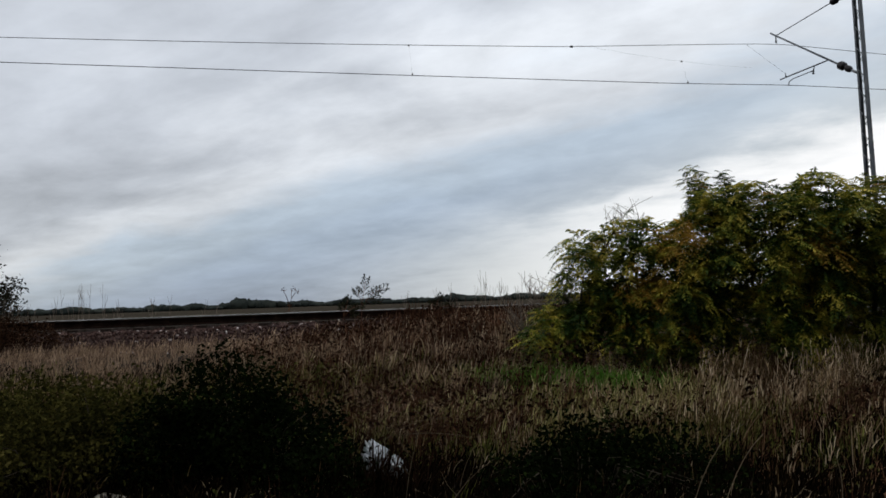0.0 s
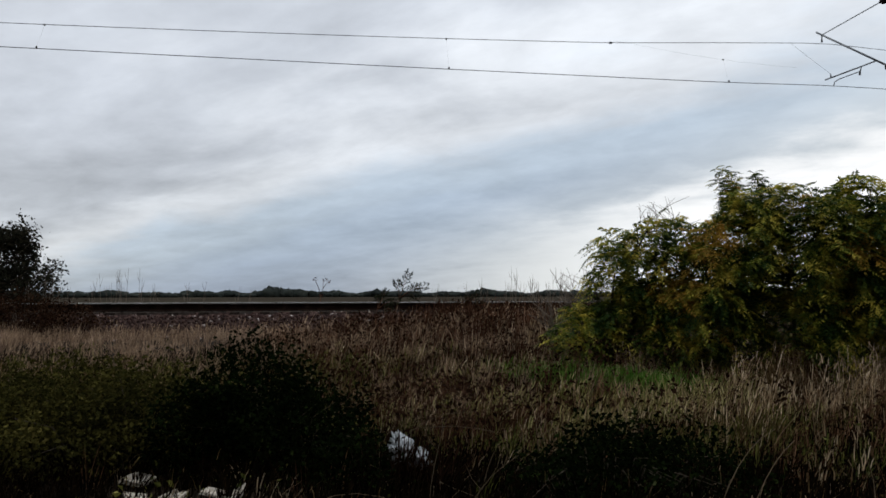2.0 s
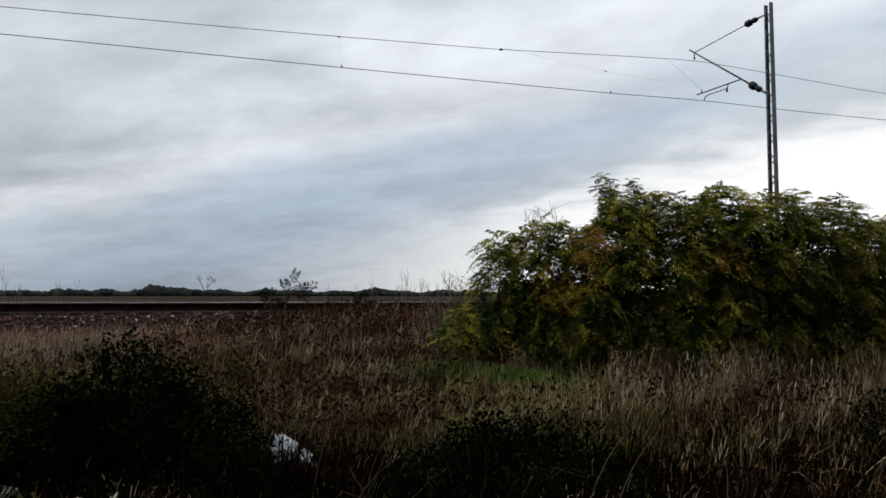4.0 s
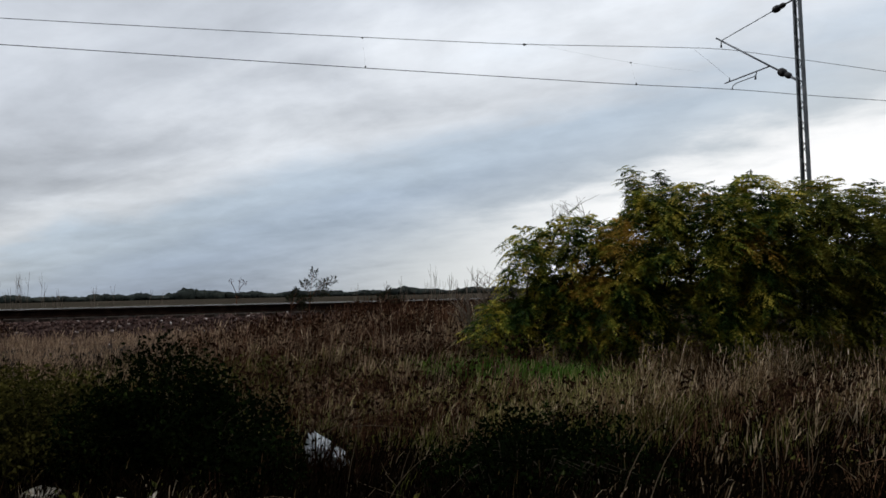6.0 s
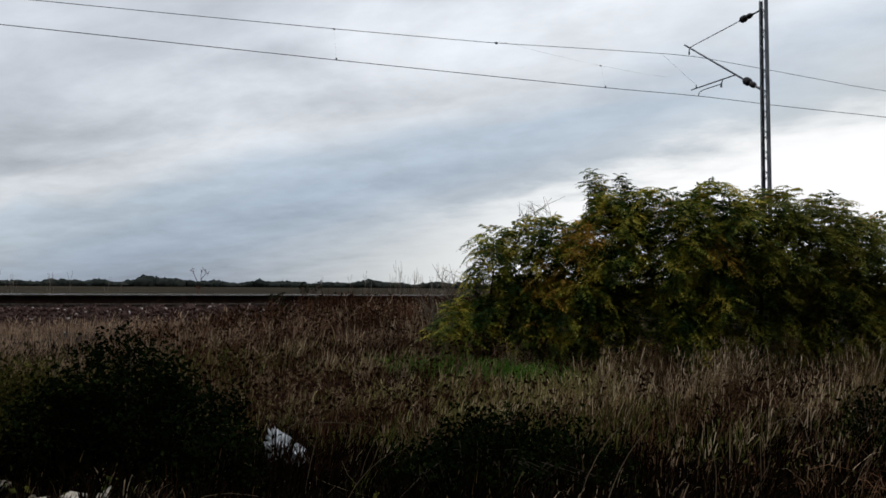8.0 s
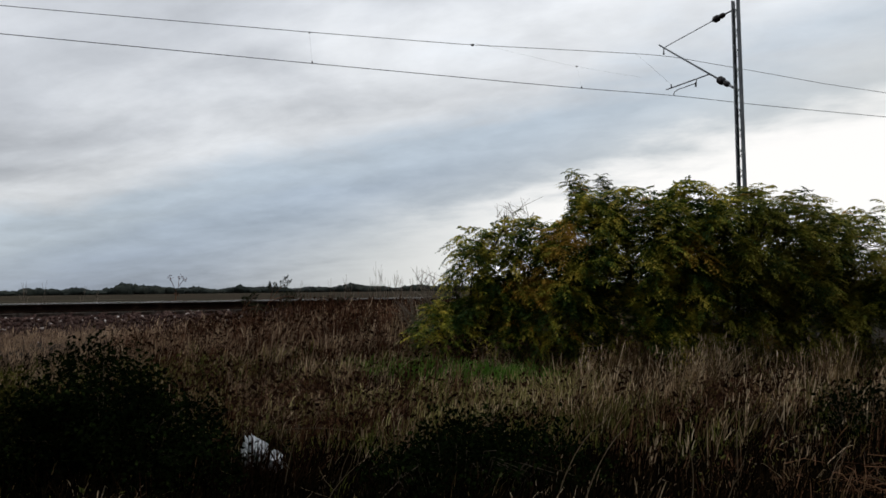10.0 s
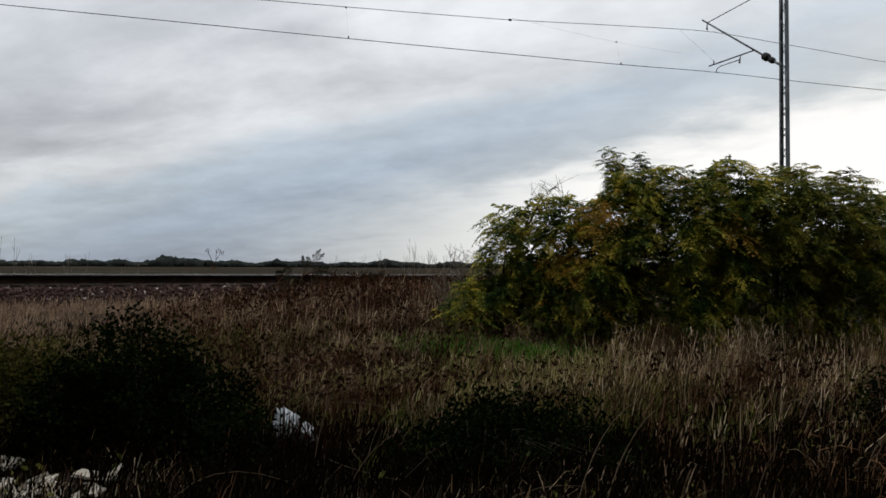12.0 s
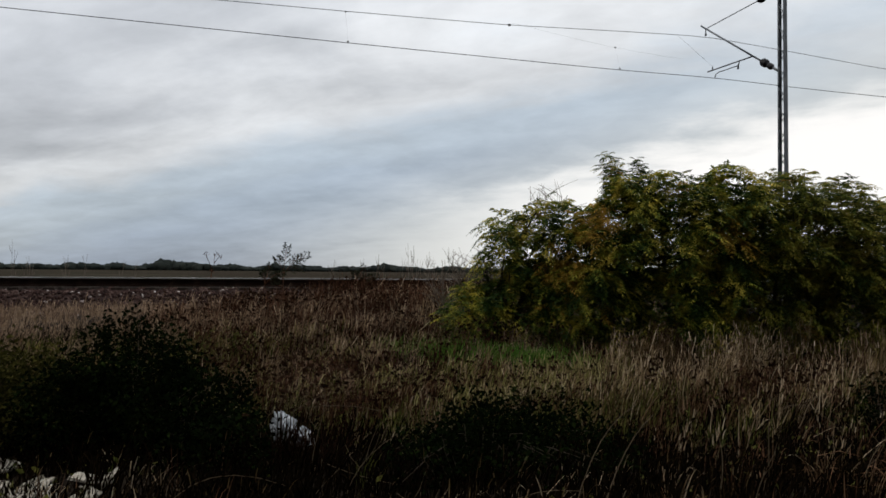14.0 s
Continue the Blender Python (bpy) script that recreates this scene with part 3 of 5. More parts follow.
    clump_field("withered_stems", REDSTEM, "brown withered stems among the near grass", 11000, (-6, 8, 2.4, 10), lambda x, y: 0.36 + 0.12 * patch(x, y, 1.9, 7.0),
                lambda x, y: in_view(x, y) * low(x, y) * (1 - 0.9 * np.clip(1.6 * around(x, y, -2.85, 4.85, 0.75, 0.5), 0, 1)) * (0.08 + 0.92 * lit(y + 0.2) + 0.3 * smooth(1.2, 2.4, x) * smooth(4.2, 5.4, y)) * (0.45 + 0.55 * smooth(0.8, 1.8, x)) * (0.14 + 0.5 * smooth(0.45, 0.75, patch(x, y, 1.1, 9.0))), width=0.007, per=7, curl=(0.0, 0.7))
    clump_field("loose_blades", STRAW, "single pale dry blades over the dark undergrowth", 900, (-5, 6, 3.3, 6.4), lambda x, y: 0.34 + 0 * x, lambda x, y: in_view(x, y) * (0.2 + 0.5 * smooth(-0.5, 2.5, x)), width=0.0055, per=3, curl=(0.3, 1.0), stroke=0.7)
    clump_field("bag_stems", DOCK, "thin brown stems standing before the bag", 46, (-1.4, -0.85, 5.7, 5.82), lambda x, y: 0.56 + 0 * x, lambda x, y: 1 + 0 * x, width=0.013, per=5, curl=(0.0, 0.7))
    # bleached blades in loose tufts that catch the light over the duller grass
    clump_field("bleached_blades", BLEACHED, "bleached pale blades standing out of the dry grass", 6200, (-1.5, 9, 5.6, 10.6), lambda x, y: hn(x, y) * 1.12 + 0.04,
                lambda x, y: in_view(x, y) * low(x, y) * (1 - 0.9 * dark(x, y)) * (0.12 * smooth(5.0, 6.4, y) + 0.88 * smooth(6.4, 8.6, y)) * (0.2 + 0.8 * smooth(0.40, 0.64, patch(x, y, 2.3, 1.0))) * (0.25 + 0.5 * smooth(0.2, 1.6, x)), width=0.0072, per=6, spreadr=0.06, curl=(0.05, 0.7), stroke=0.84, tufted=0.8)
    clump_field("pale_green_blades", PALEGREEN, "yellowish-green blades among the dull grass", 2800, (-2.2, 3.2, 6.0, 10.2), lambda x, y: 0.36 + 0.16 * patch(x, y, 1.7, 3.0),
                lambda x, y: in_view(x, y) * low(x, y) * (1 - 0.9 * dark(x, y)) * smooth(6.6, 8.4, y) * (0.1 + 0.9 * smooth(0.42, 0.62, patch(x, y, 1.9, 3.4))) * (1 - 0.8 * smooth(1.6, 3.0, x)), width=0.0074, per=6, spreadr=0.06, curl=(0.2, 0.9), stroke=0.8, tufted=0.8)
    clump_field("bank_stalks", BLEACHED, "pale bent stalks among the russet weeds on the bank", 1900, (-5.0, 1.2, 7.5, 15.5), lambda x, y: 0.50 + 0.35 * smooth(-3.0, -1.0, x) * smooth(-6.0, -4.0, beyond(x, y)),
                lambda x, y: weedy(x, y) * tuft(x, y, 1.1), width=0.012, per=4, spreadr=0.06, curl=(0.0, 0.8))
    clump_field("shade_blades", BLEACHED, "thin pale blades curving over dark undergrowth", 260, (-4.2, 4.5, 4.1, 6.4), lambda x, y: 0.34 + 0 * x,
                lambda x, y: in_view(x, y) * smooth(0.42, 0.6, patch(x, y, 2.9, 2.1)), width=0.006, per=3, spreadr=0.06, curl=(0.2, 1.1))
    # small dark leaf shapes across the bag, denser to the right and low down
    n = 330
    x, z = rng.uniform(-1.33, -0.9, n), rng.uniform(0.1, 0.46, n)
    keep = rng.uniform(0, 1, n) < 0.04 + 1.1 * (x + 1.33) * (1.1 - 1.5 * z)
    x, z = x[keep], z[keep]
    v, t = leaves(np.stack([x, 5.80 + rng.normal(0, 0.015, len(x)), z], 1), rng.normal(0, 1, (len(x), 3)) * [1, 0.4, 1], rng.uniform(0.025, 0.055, len(x)), 0.5)
    tagged(new("dark_bag_leaves", tri_mesh("dark_bag_leaves", v, t, BRAMBLE)), "small dark leaf shapes scattered across the bag", "leaves", kind="stuff")
    # small dark-green leaves of creeping weeds
    n = 60000
    x, y = rng.uniform(-6, 7, n), rng.uniform(2.6, 10, n)
    keep = rng.uniform(0, 1, n) < in_view(x, y) * low(x, y) * (0.06 + 0.94 * lit(y)) * (0.03 + 0.75 * smooth(0.5, 0.78, patch(x, y, 1.9, 5.5)))
    x, y = x[keep], y[keep]
    z = ground_z(x, y) + 0.40 * rng.uniform(0.1, 1.0, len(x)) * patch(x, y, 2.1, 1.5)
    v, t = leaves(np.stack([x, y, z], 1), rng.normal(0, 1, (len(x), 3)) + [0, 0, 0.3], rng.uniform(0.03, 0.075, len(x)), 0.55)
    tagged(new("creeping_weeds", tri_mesh("creeping_weeds", v, t, GREEN)), "dark green leaves of low weeds in the grass", "weeds", kind="stuff")
    # tangles of withered dock, dark against the straw
    n = 30000
    x, y = rng.uniform(-3, 6, n), rng.uniform(5.6, 9.4, n)
    keep = rng.uniform(0, 1, n) < np.clip(0.9 * around(x, y, -1.35, 7.2, 0.55, 0.7) + 0.6 * around(x, y, -2.3, 8.4, 0.6, 0.6) + 0.5 * around(x, y, 0.0, 7.9, 0.5, 0.4) + 0.8 * around(x, y, 3.2, 7.9, 1.0, 0.45) + 0.7 * around(x, y, 4.6, 7.6, 0.7, 0.5) + 0.5 * around(x, y, 1.1, 7.4, 0.4, 0.4), 0, 1) * smooth(0.4, 0.6, patch(x, y, 4.0, 2.0))
    x, y = x[keep], y[keep]
    z = ground_z(x, y) + rng.uniform(0.15, 0.66, len(x))
    v, t = leaves(np.stack([x, y, z], 1), rng.normal(0, 1, (len(x), 3)), rng.uniform(0.03, 0.09, len(x)), 0.5)
    tagged(new("withered_dock", tri_mesh("withered_dock", v, t, DOCK)), "dark brown withered leaves tangled over the dry grass", "weeds", kind="stuff")
    # curled dead leaves on those weeds
    n = 62000
    x, y = rng.uniform(-6, 3, n), rng.uniform(6.5, 16.5, n)
    keep = rng.uniform(0, 1, n) < weedy(x, y) * (0.2 + 0.8 * smooth(0.35, 0.6, patch(x, y, 1.5, 8.0))) * (1 - 0.7 * tuft(x, y, 1.1))
    x, y = x[keep], y[keep]
    z = ground_z(x, y) + rng.uniform(0.06, 0.5, len(x)) * (1 + 0.3 * smooth(-4, -1.4, x))
    v, t = leaves(np.stack([x, y, z], 1), rng.normal(0, 1, (len(x), 3)), rng.uniform(0.035, 0.09, len(x)), 0.5)
    tagged(new("dead_leaves", tri_mesh("dead_leaves", v, t, DOCK)), "curled reddish-brown dead leaves on the standing weeds", "leaves", kind="stuff")


def build_dead_stalks():
    """Single long pale stalks that arch over the near grass, each a thing."""
    spots = [(-0.35, 4.2, 0.32, 0.6, -0.1), (-0.6, 4.9, 0.55, 0.35, 0.0),
             (3.05, 5.2, 0.5, 0.3, 0.2), (2.0, 4.6, 0.5, 0.15, 0.0), (0.1, 4.0, 0.4, -0.3, 0.1), (-0.9, 5.2, 0.7, 0.12, 0.1), (4.4, 8.8, 1.15, 0.1, 0.0), (3.9, 8.9, 1.0, -0.12, 0.0),
             (4.7, 8.7, 0.9, 0.2, 0.0), (2.9, 9.2, 0.95, 0.05, 0.0), (3.3, 4.4, 0.45, -0.4, 0.1), (1.7, 3.7, 0.42, 0.5, 0.0),
             (-0.9, 11.2, 0.8, 0.3, 0.0), (-0.5, 11.0, 0.85, -0.25, 0.0), (-0.15, 10.9, 0.8, 0.35, 0.0), (-0.3, 11.4, 0.9, 0.2, 0.0), (-1.2, 11.5, 0.8, -0.3, 0.0), (-0.7, 10.7, 0.7, 0.4, 0.0), (0.05, 11.2, 0.75, -0.3, 0.0)]
    for x, y, h, over, away in spots:
        z = float(ground_z(x, y))
        k = np.linspace(0, 1, 7)
        pts = np.stack([over * k ** 1.8, away * k, h * (k - 0.28 * abs(over) * k ** 3)], 1)
        st = thing("dead_stalk", "pale dead weed stalk arching over the grass", "stalk", (x, y, z - 0.02), "dead stalks in the grass")
        thick = 1.0 if y < 10 else 1.7
        tube_part("stem", [(pts, np.linspace(0.0034, 0.0014, 7) * thick)], STEM, st, sides=5)
        for i in (3, 4, 5):
            a = rng.uniform(0, 2 * math.pi)
            tube_part("side_shoot", [(np.stack([pts[i], pts[i] + np.array([math.cos(a) * 0.06, math.sin(a) * 0.06, 0.07]), pts[i] + np.array([math.cos(a) * 0.1, math.sin(a) * 0.1, 0.16])]), [0.002, 0.0016, 0.001])], STEM, st, sides=4)


def build_fallen_canes():
    """Long dead canes bent over the dark undergrowth."""
    for a, m, e in (((-0.85, 5.45, 0.2), (-0.55, 5.2, 0.17), (-0.24, 5.05, 0.15)), ((-1.2, 5.85, 0.44), (-0.95, 5.9, 0.6), (-0.66, 6.0, 0.63)), ((-1.15, 5.88, 0.5), (-0.8, 5.9, 0.53), (-0.45, 5.95, 0.48)),
                    ((-0.85, 4.9, 0.05), (-0.78, 4.95, 0.14), (-0.66, 5.0, 0.26)), ((-1.75, 4.6, 0.05), (-1.45, 4.75, 0.27), (-1.0, 4.9, 0.18)), ((0.3, 4.5, 0.1), (0.65, 4.6, 0.24), (1.05, 4.7, 0.2)),
                    ((-1.3, 5.7, 0.1), (-1.36, 5.65, 0.34), (-1.25, 5.7, 0.56)), ((-0.55, 5.6, 0.1), (-0.5, 5.6, 0.3), (-0.42, 5.6, 0.47)),
                    ((0.84, 4.35, 0.2), (1.02, 4.45, 0.6), (1.27, 4.6, 0.79)), ((1.0, 4.32, 0.2), (1.17, 4.46, 0.53), (1.38, 4.6, 0.73)), ((2.42, 5.3, 0.55), (2.6, 5.18, 0.7), (2.8, 5.0, 0.53)), ((1.9, 4.85, 0.2), (1.93, 4.9, 0.4), (1.9, 4.92, 0.56))):
        p = [np.array(q) for q in (a, m, e)]
        k = np.linspace(0, 1, 7)[:, None]
        curve = p[0] * (1 - k) ** 2 + (2 * p[1] - 0.5 * (p[0] + p[2])) * 2 * k * (1 - k) + p[2] * k ** 2
        z = float(ground_z(a[0], a[1]))
        o = np.array([a[0], a[1], z])
        pts = np.concatenate([[np.zeros(3)], curve - o]) + np.array([0, 0, -0.01])
        st = thing("dead_cane", "long pale dead cane bent over dark undergrowth", "cane", tuple(o), "dead canes over the undergrowth")
        tube_part("stem", [(pts, np.linspace(0.0034, 0.0015, 8))], STEM, st, sides=5)


def build_flat_straw():
    """Broken straw lying flat on the trodden spot at the edge of the grass."""
    paths = []
    for _ in range(170):
        x, y = rng.normal(3.45, 0.38), rng.normal(5.1, 0.32)
        a, ln = rng.normal(0.0, 1.1), rng.uniform(0.08, 0.36)
        z = float(ground_z(x, y)) + rng.uniform(0.08, 0.3)
        p = np.array([x, y, z])
        d = np.array([math.cos(a), math.sin(a), rng.normal(0, 0.12)]) * ln
        paths.append((np.stack([p, p + d * 0.5 + [0, 0, rng.uniform(0, 0.04)], p + d]), [0.0024, 0.0022, 0.001]))
    v, t = tubes(paths, 4)
    tagged(new("flattened_straw", tri_mesh("flattened_straw", v, t, REDSTEM)), "brown broken straw lying flat in a tangle", "straw", kind="stuff")


def build_far_stalks():
    """Thin dry stems that stand against the sky beyond the rails."""
    for s, n, hi in ((-12.2, 5, 1.0), (-10.6, 6, 1.2), (-9.7, 3, 0.9), (-8.5, 2, 0.8), (-7.7, 1, 1.1), (-2.0, 1, 0.8), (-0.75, 2, 1.1), (0.1, 4, 1.3), (0.7, 4, 1.05), (1.6, 4, 1.25)):
        x, y = plan(s, 3.6)
        z = float(ground_z(x, y))
        st = thing("dry_weed_stand", "thin bare dry weed stems standing beyond the rails", "weeds", (x, y, z - 0.03), "dry weed stands beyond the track")
        for _ in range(2 * n):
            ox, oy, h = rng.normal(0, 0.32), rng.normal(0, 0.3), 0.75 * hi * rng.uniform(0.5, 1.1) + 0.55
            lx = rng.normal(0.05, 0.09)
            k = np.linspace(0, 1, 5)
            main = np.stack([ox + lx * k, oy + 0 * k, h * k], 1)
            paths = [(main, np.linspace(0.006, 0.003, 5))]
            for i in (2, 3):
                a = rng.choice([-1, 1])
                paths.append((np.stack([main[i], main[i] + [0.05 * a, 0, 0.12], main[i] + [0.08 * a, 0, 0.26]]), [0.0045, 0.004, 0.002]))
            tube_part("stem", paths, TWIG, st, sides=4)


# ---- shrubs ----
def lobed_tips(lobes, per_area, inner=0.35):
    """Twig ends spread over and in a cluster of ellipsoids, with outward ways."""
    P, D = [], []
    for cx, cy, cz, rx, ry, rz in lobes:
        n = max(3, int(per_area * (rx * ry + ry * rz + rx * rz) * 4.2))
        d = unit(rng.normal(0, 1, (n, 3)))
        r = np.where(rng.uniform(0, 1, n) < inner, rng.uniform(0.45, 0.85, n), rng.uniform(0.82, 1.02, n))
        bump = 1 + 0.13 * np.sin(5 * d[:, 0] + 7 * cx) * np.sin(4 * d[:, 2] + 3 * cy) + 0.08 * np.sin(9 * d[:, 1] + 5 * d[:, 2])
        P.append(np.array([cx, cy, cz]) + d * np.array([rx, ry, rz]) * (r * bump)[:, None])
        D.append(unit(d / np.array([rx, ry, rz])))
    return np.concatenate(P), np.concatenate(D)


def rosettes(lobes, per_area):
    """Shoot ends over a cluster of ellipsoids, those deep inside a neighbour left out, with outward ways."""
    tips, out = lobed_tips(lobes, per_area, 0.30)
    deep = np.zeros(len(tips), bool)
    for cx, cy, cz, rx, ry, rz in lobes:
        deep |= np.linalg.norm((tips - np.array([cx, cy, cz])) / np.array([rx, ry, rz]), axis=1) < 0.42
    return tips[~deep], out[~deep]


def sumac(label, lobes, base, turning=0.06, density=24, spots=(), seed=1, leaf=None, shoots=()):
    global rng
    rng = np.random.default_rng(seed)
    bx, by = base
    bz = float(ground_z(bx, by))
    sh = thing("sumac_shrub", label, "shrub", (bx, by, bz), "shrubs beside the track")
    tips, out = rosettes(lobes, density)
    ok = tips[:, 2] > ground_z(tips[:, 0], tips[:, 1]) + 0.1
    tips, out = tips[ok], out[ok]
    n_main = len(tips)
    for sx, sy, z0, z1 in shoots:
        k = 16
        up = np.stack([sx + rng.normal(0, 0.05, k), sy + rng.normal(0, 0.05, k), np.linspace(z0, z1, k)], 1)
        tips = np.concatenate([tips, up])
        out = np.concatenate([out, unit(rng.normal(0, 1, (k, 3)) * [1, 1, 0] + [0, 0, 1.0])])
    rel = tips - np.array([bx, by, bz])
    # stems from the base to the lobes
    stems = []
    for cx, cy, cz, rx, ry, rz in lobes:
        for _ in range(3):
            end = np.array([cx, cy, cz]) + rng.normal(0, 0.3, 3) * np.array([rx, ry, rz]) - np.array([bx, by, bz])
            st = np.array([rng.normal(0, 0.12), rng.normal(0, 0.12), -0.03])
            k = np.linspace(0, 1, 6)[:, None]
            p = st + (end - st) * k + np.array([0, 0, 0.25]) * np.sin(k * math.pi)
            stems.append((p, np.linspace(0.035, 0.012, 6)))
    for pth in stems:
        tube_part("stem", [pth], BARK, sh, sides=6)
    # twigs from the nearest stem point to a share of the ends
    nodes = np.concatenate([p[2:] for p, _ in stems])
    for i in rng.choice(len(rel), min(len(rel), 100), replace=False):
        j = np.argmin(np.linalg.norm(nodes - rel[i], axis=1))
        m = (nodes[j] + rel[i]) / 2 + np.array([0, 0, 0.06])
        tube_part("twig", [(np.stack([nodes[j], m, rel[i]]), [0.008, 0.005, 0.003])], BARK, sh, sides=4)
    # a rosette of arching feathered leaves round each shoot end
    per = 9
    n = len(rel)
    axis = unit(out * 0.55 + np.array([0, 0, 0.75]) + rng.normal(0, 0.18, (n, 3)))
    e1 = unit(np.cross(axis, rng.normal(0, 1, (n, 3))))
    e2 = np.cross(axis, e1)
    turn = (np.arange(per)[None] * 2.4 + rng.uniform(0, 6.3, (n, 1)) + rng.normal(0, 0.25, (n, per)))[..., None]
    rise = rng.uniform(0.05, 0.85, (n, per, 1))
    W = (e1[:, None] * np.cos(turn) + e2[:, None] * np.sin(turn) + axis[:, None] * rise).reshape(-1, 3)
    step = np.linspace(0, -0.13, per)[None, :, None]
    B = (rel[:, None] + axis[:, None] * step).reshape(-1, 3)
    size = np.repeat(rng.uniform(0.75, 1.2, n) * np.where(np.arange(n) < n_main, 1.0, 0.5), per)
    Ln = rng.uniform(0.24, 0.40, len(B)) * (0.85 if leaf else 1.0) * size
    old = np.repeat(rng.uniform(0, 1, len(rel)) < turning, per)
    for sx, sy, sz, sr in spots:
        old |= np.linalg.norm(np.repeat(tips, per, 0) - np.array([sx, sy, sz]), axis=1) < sr * rng.uniform(0.6, 1.2, len(B))
    v, t = pinnate(B[~old], W[~old], Ln[~old])
    part_mesh("crown", tri_mesh("crown", v, t, leaf or SUMAC), sh, "dense feathered leaves")
    if old.any():
        v, t = pinnate(B[old], W[old], Ln[old])
        part_mesh("turning_leaves", tri_mesh("turning_leaves", v, t, SUMAC_OLD), sh, "yellow and orange autumn leaves")
    return sh


def build_shrubs():
    out = []
    out.append(sumac("yellowing green sumac shrub, thin at its edge", [(0.98, 11.1, 1.90, 0.46, 0.40, 0.68), (0.45, 11.05, 0.98, 0.52, 0.45, 0.50), (1.40, 11.1, 2.02, 0.46, 0.40, 0.70), (1.85, 11.1, 2.15, 0.50, 0.42, 0.70), (1.2, 11.1, 1.05, 0.75, 0.45, 0.58)],
                     (0.9, 11.4), 0.0, 13, [(1.80, 10.7, 1.80, 0.32), (2.1, 10.75, 2.45, 0.28)], 11))
    out.append(sumac("tall green sumac shrub with orange-tinged upper leaves", [(2.75, 10.9, 2.28, 0.50, 0.50, 0.88), (2.15, 11.1, 1.20, 0.85, 0.55, 0.72), (2.35, 10.9, 1.95, 0.45, 0.45, 0.64)],
                     (2.5, 11.3), 0.015, 22, [(2.3, 10.6, 2.5, 0.34), (1.85, 10.6, 1.78, 0.28)], 12, None, [(2.56, 11.1, 2.7, 3.46), (2.68, 11.15, 2.7, 3.28), (3.02, 11.1, 2.7, 3.38), (3.2, 11.1, 2.6, 3.2)]))
    out.append(sumac("broad dark green sumac shrub", [(3.72, 10.85, 2.32, 0.82, 0.60, 0.88), (3.65, 11.1, 1.2, 1.0, 0.6, 0.80), (4.40, 10.8, 2.28, 0.70, 0.55, 0.92)], (3.9, 11.4), 0.01, 23, [(4.2, 10.4, 2.2, 0.2)], 13))
    out.append(sumac("broad olive shrub with dense leaves, darkened in colour for shade", [(5.15, 11.0, 2.26, 0.90, 0.8, 0.88), (4.95, 11.2, 1.25, 0.95, 0.7, 0.85)], (5.2, 11.6), 0.01, 20, [], 14, OLIVE_SHADED))
    out.append(sumac("rounded olive shrub with dense leaves, darkened in colour for shade", [(6.15, 11.2, 2.2, 0.90, 0.85, 0.88), (6.2, 11.3, 1.15, 0.95, 0.7, 0.88)], (6.3, 11.7), 0.01, 20, [], 15, OLIVE_SHADED))
    out.append(sumac("low olive shrub with dense leaves, darkened in colour for shade", [(7.35, 11.5, 2.02, 0.95, 0.85, 0.88), (7.6, 11.2, 1.0, 0.95, 0.7, 0.80)], (7.5, 11.9), 0.015, 20, [], 16, OLIVE_SHADED))
    return out


def build_bare_twigs():
    for cx, cy, cz, h in ((1.7, 11.5, 2.36, 0.52), (0.45, 11.3, 1.25, 0.68), (0.1, 11.5, 0.95, 0.55)):
        z0 = float(ground_z(cx, cy))
        st = thing("bare_bush", "leafless grey twiggy bush beside the shrubs", "bush", (cx, cy, z0 - 0.02), "leafless bushes")
        for _ in range(20):
            a = rng.uniform(-0.6, 0.6)
            top = np.array([a * h * 1.1, rng.normal(0, 0.15), cz - z0 + h * rng.uniform(0.35, 1.0) * (1 - 0.3 * abs(a))])
            k = np.linspace(0, 1, 6)[:, None]
            main = top * np.concatenate([k ** 2.2, k, k], 1) + np.array([0.05, 0.03, 0]) * np.sin(k * 6 + a * 9)
            paths = [(main, np.linspace(0.007, 0.0025, 6))]
            for i in (3, 4, 4, 5, 5):
                d = np.array([rng.normal(0, 0.16), rng.normal(0, 0.1), rng.uniform(0.12, 0.3)])
                paths.append((np.stack([main[i], main[i] + d * 0.5 + [0, 0, 0.02], main[i] + d]), [0.004, 0.0034, 0.002]))
            tube_part("branch", paths, TWIG, st, sides=4)


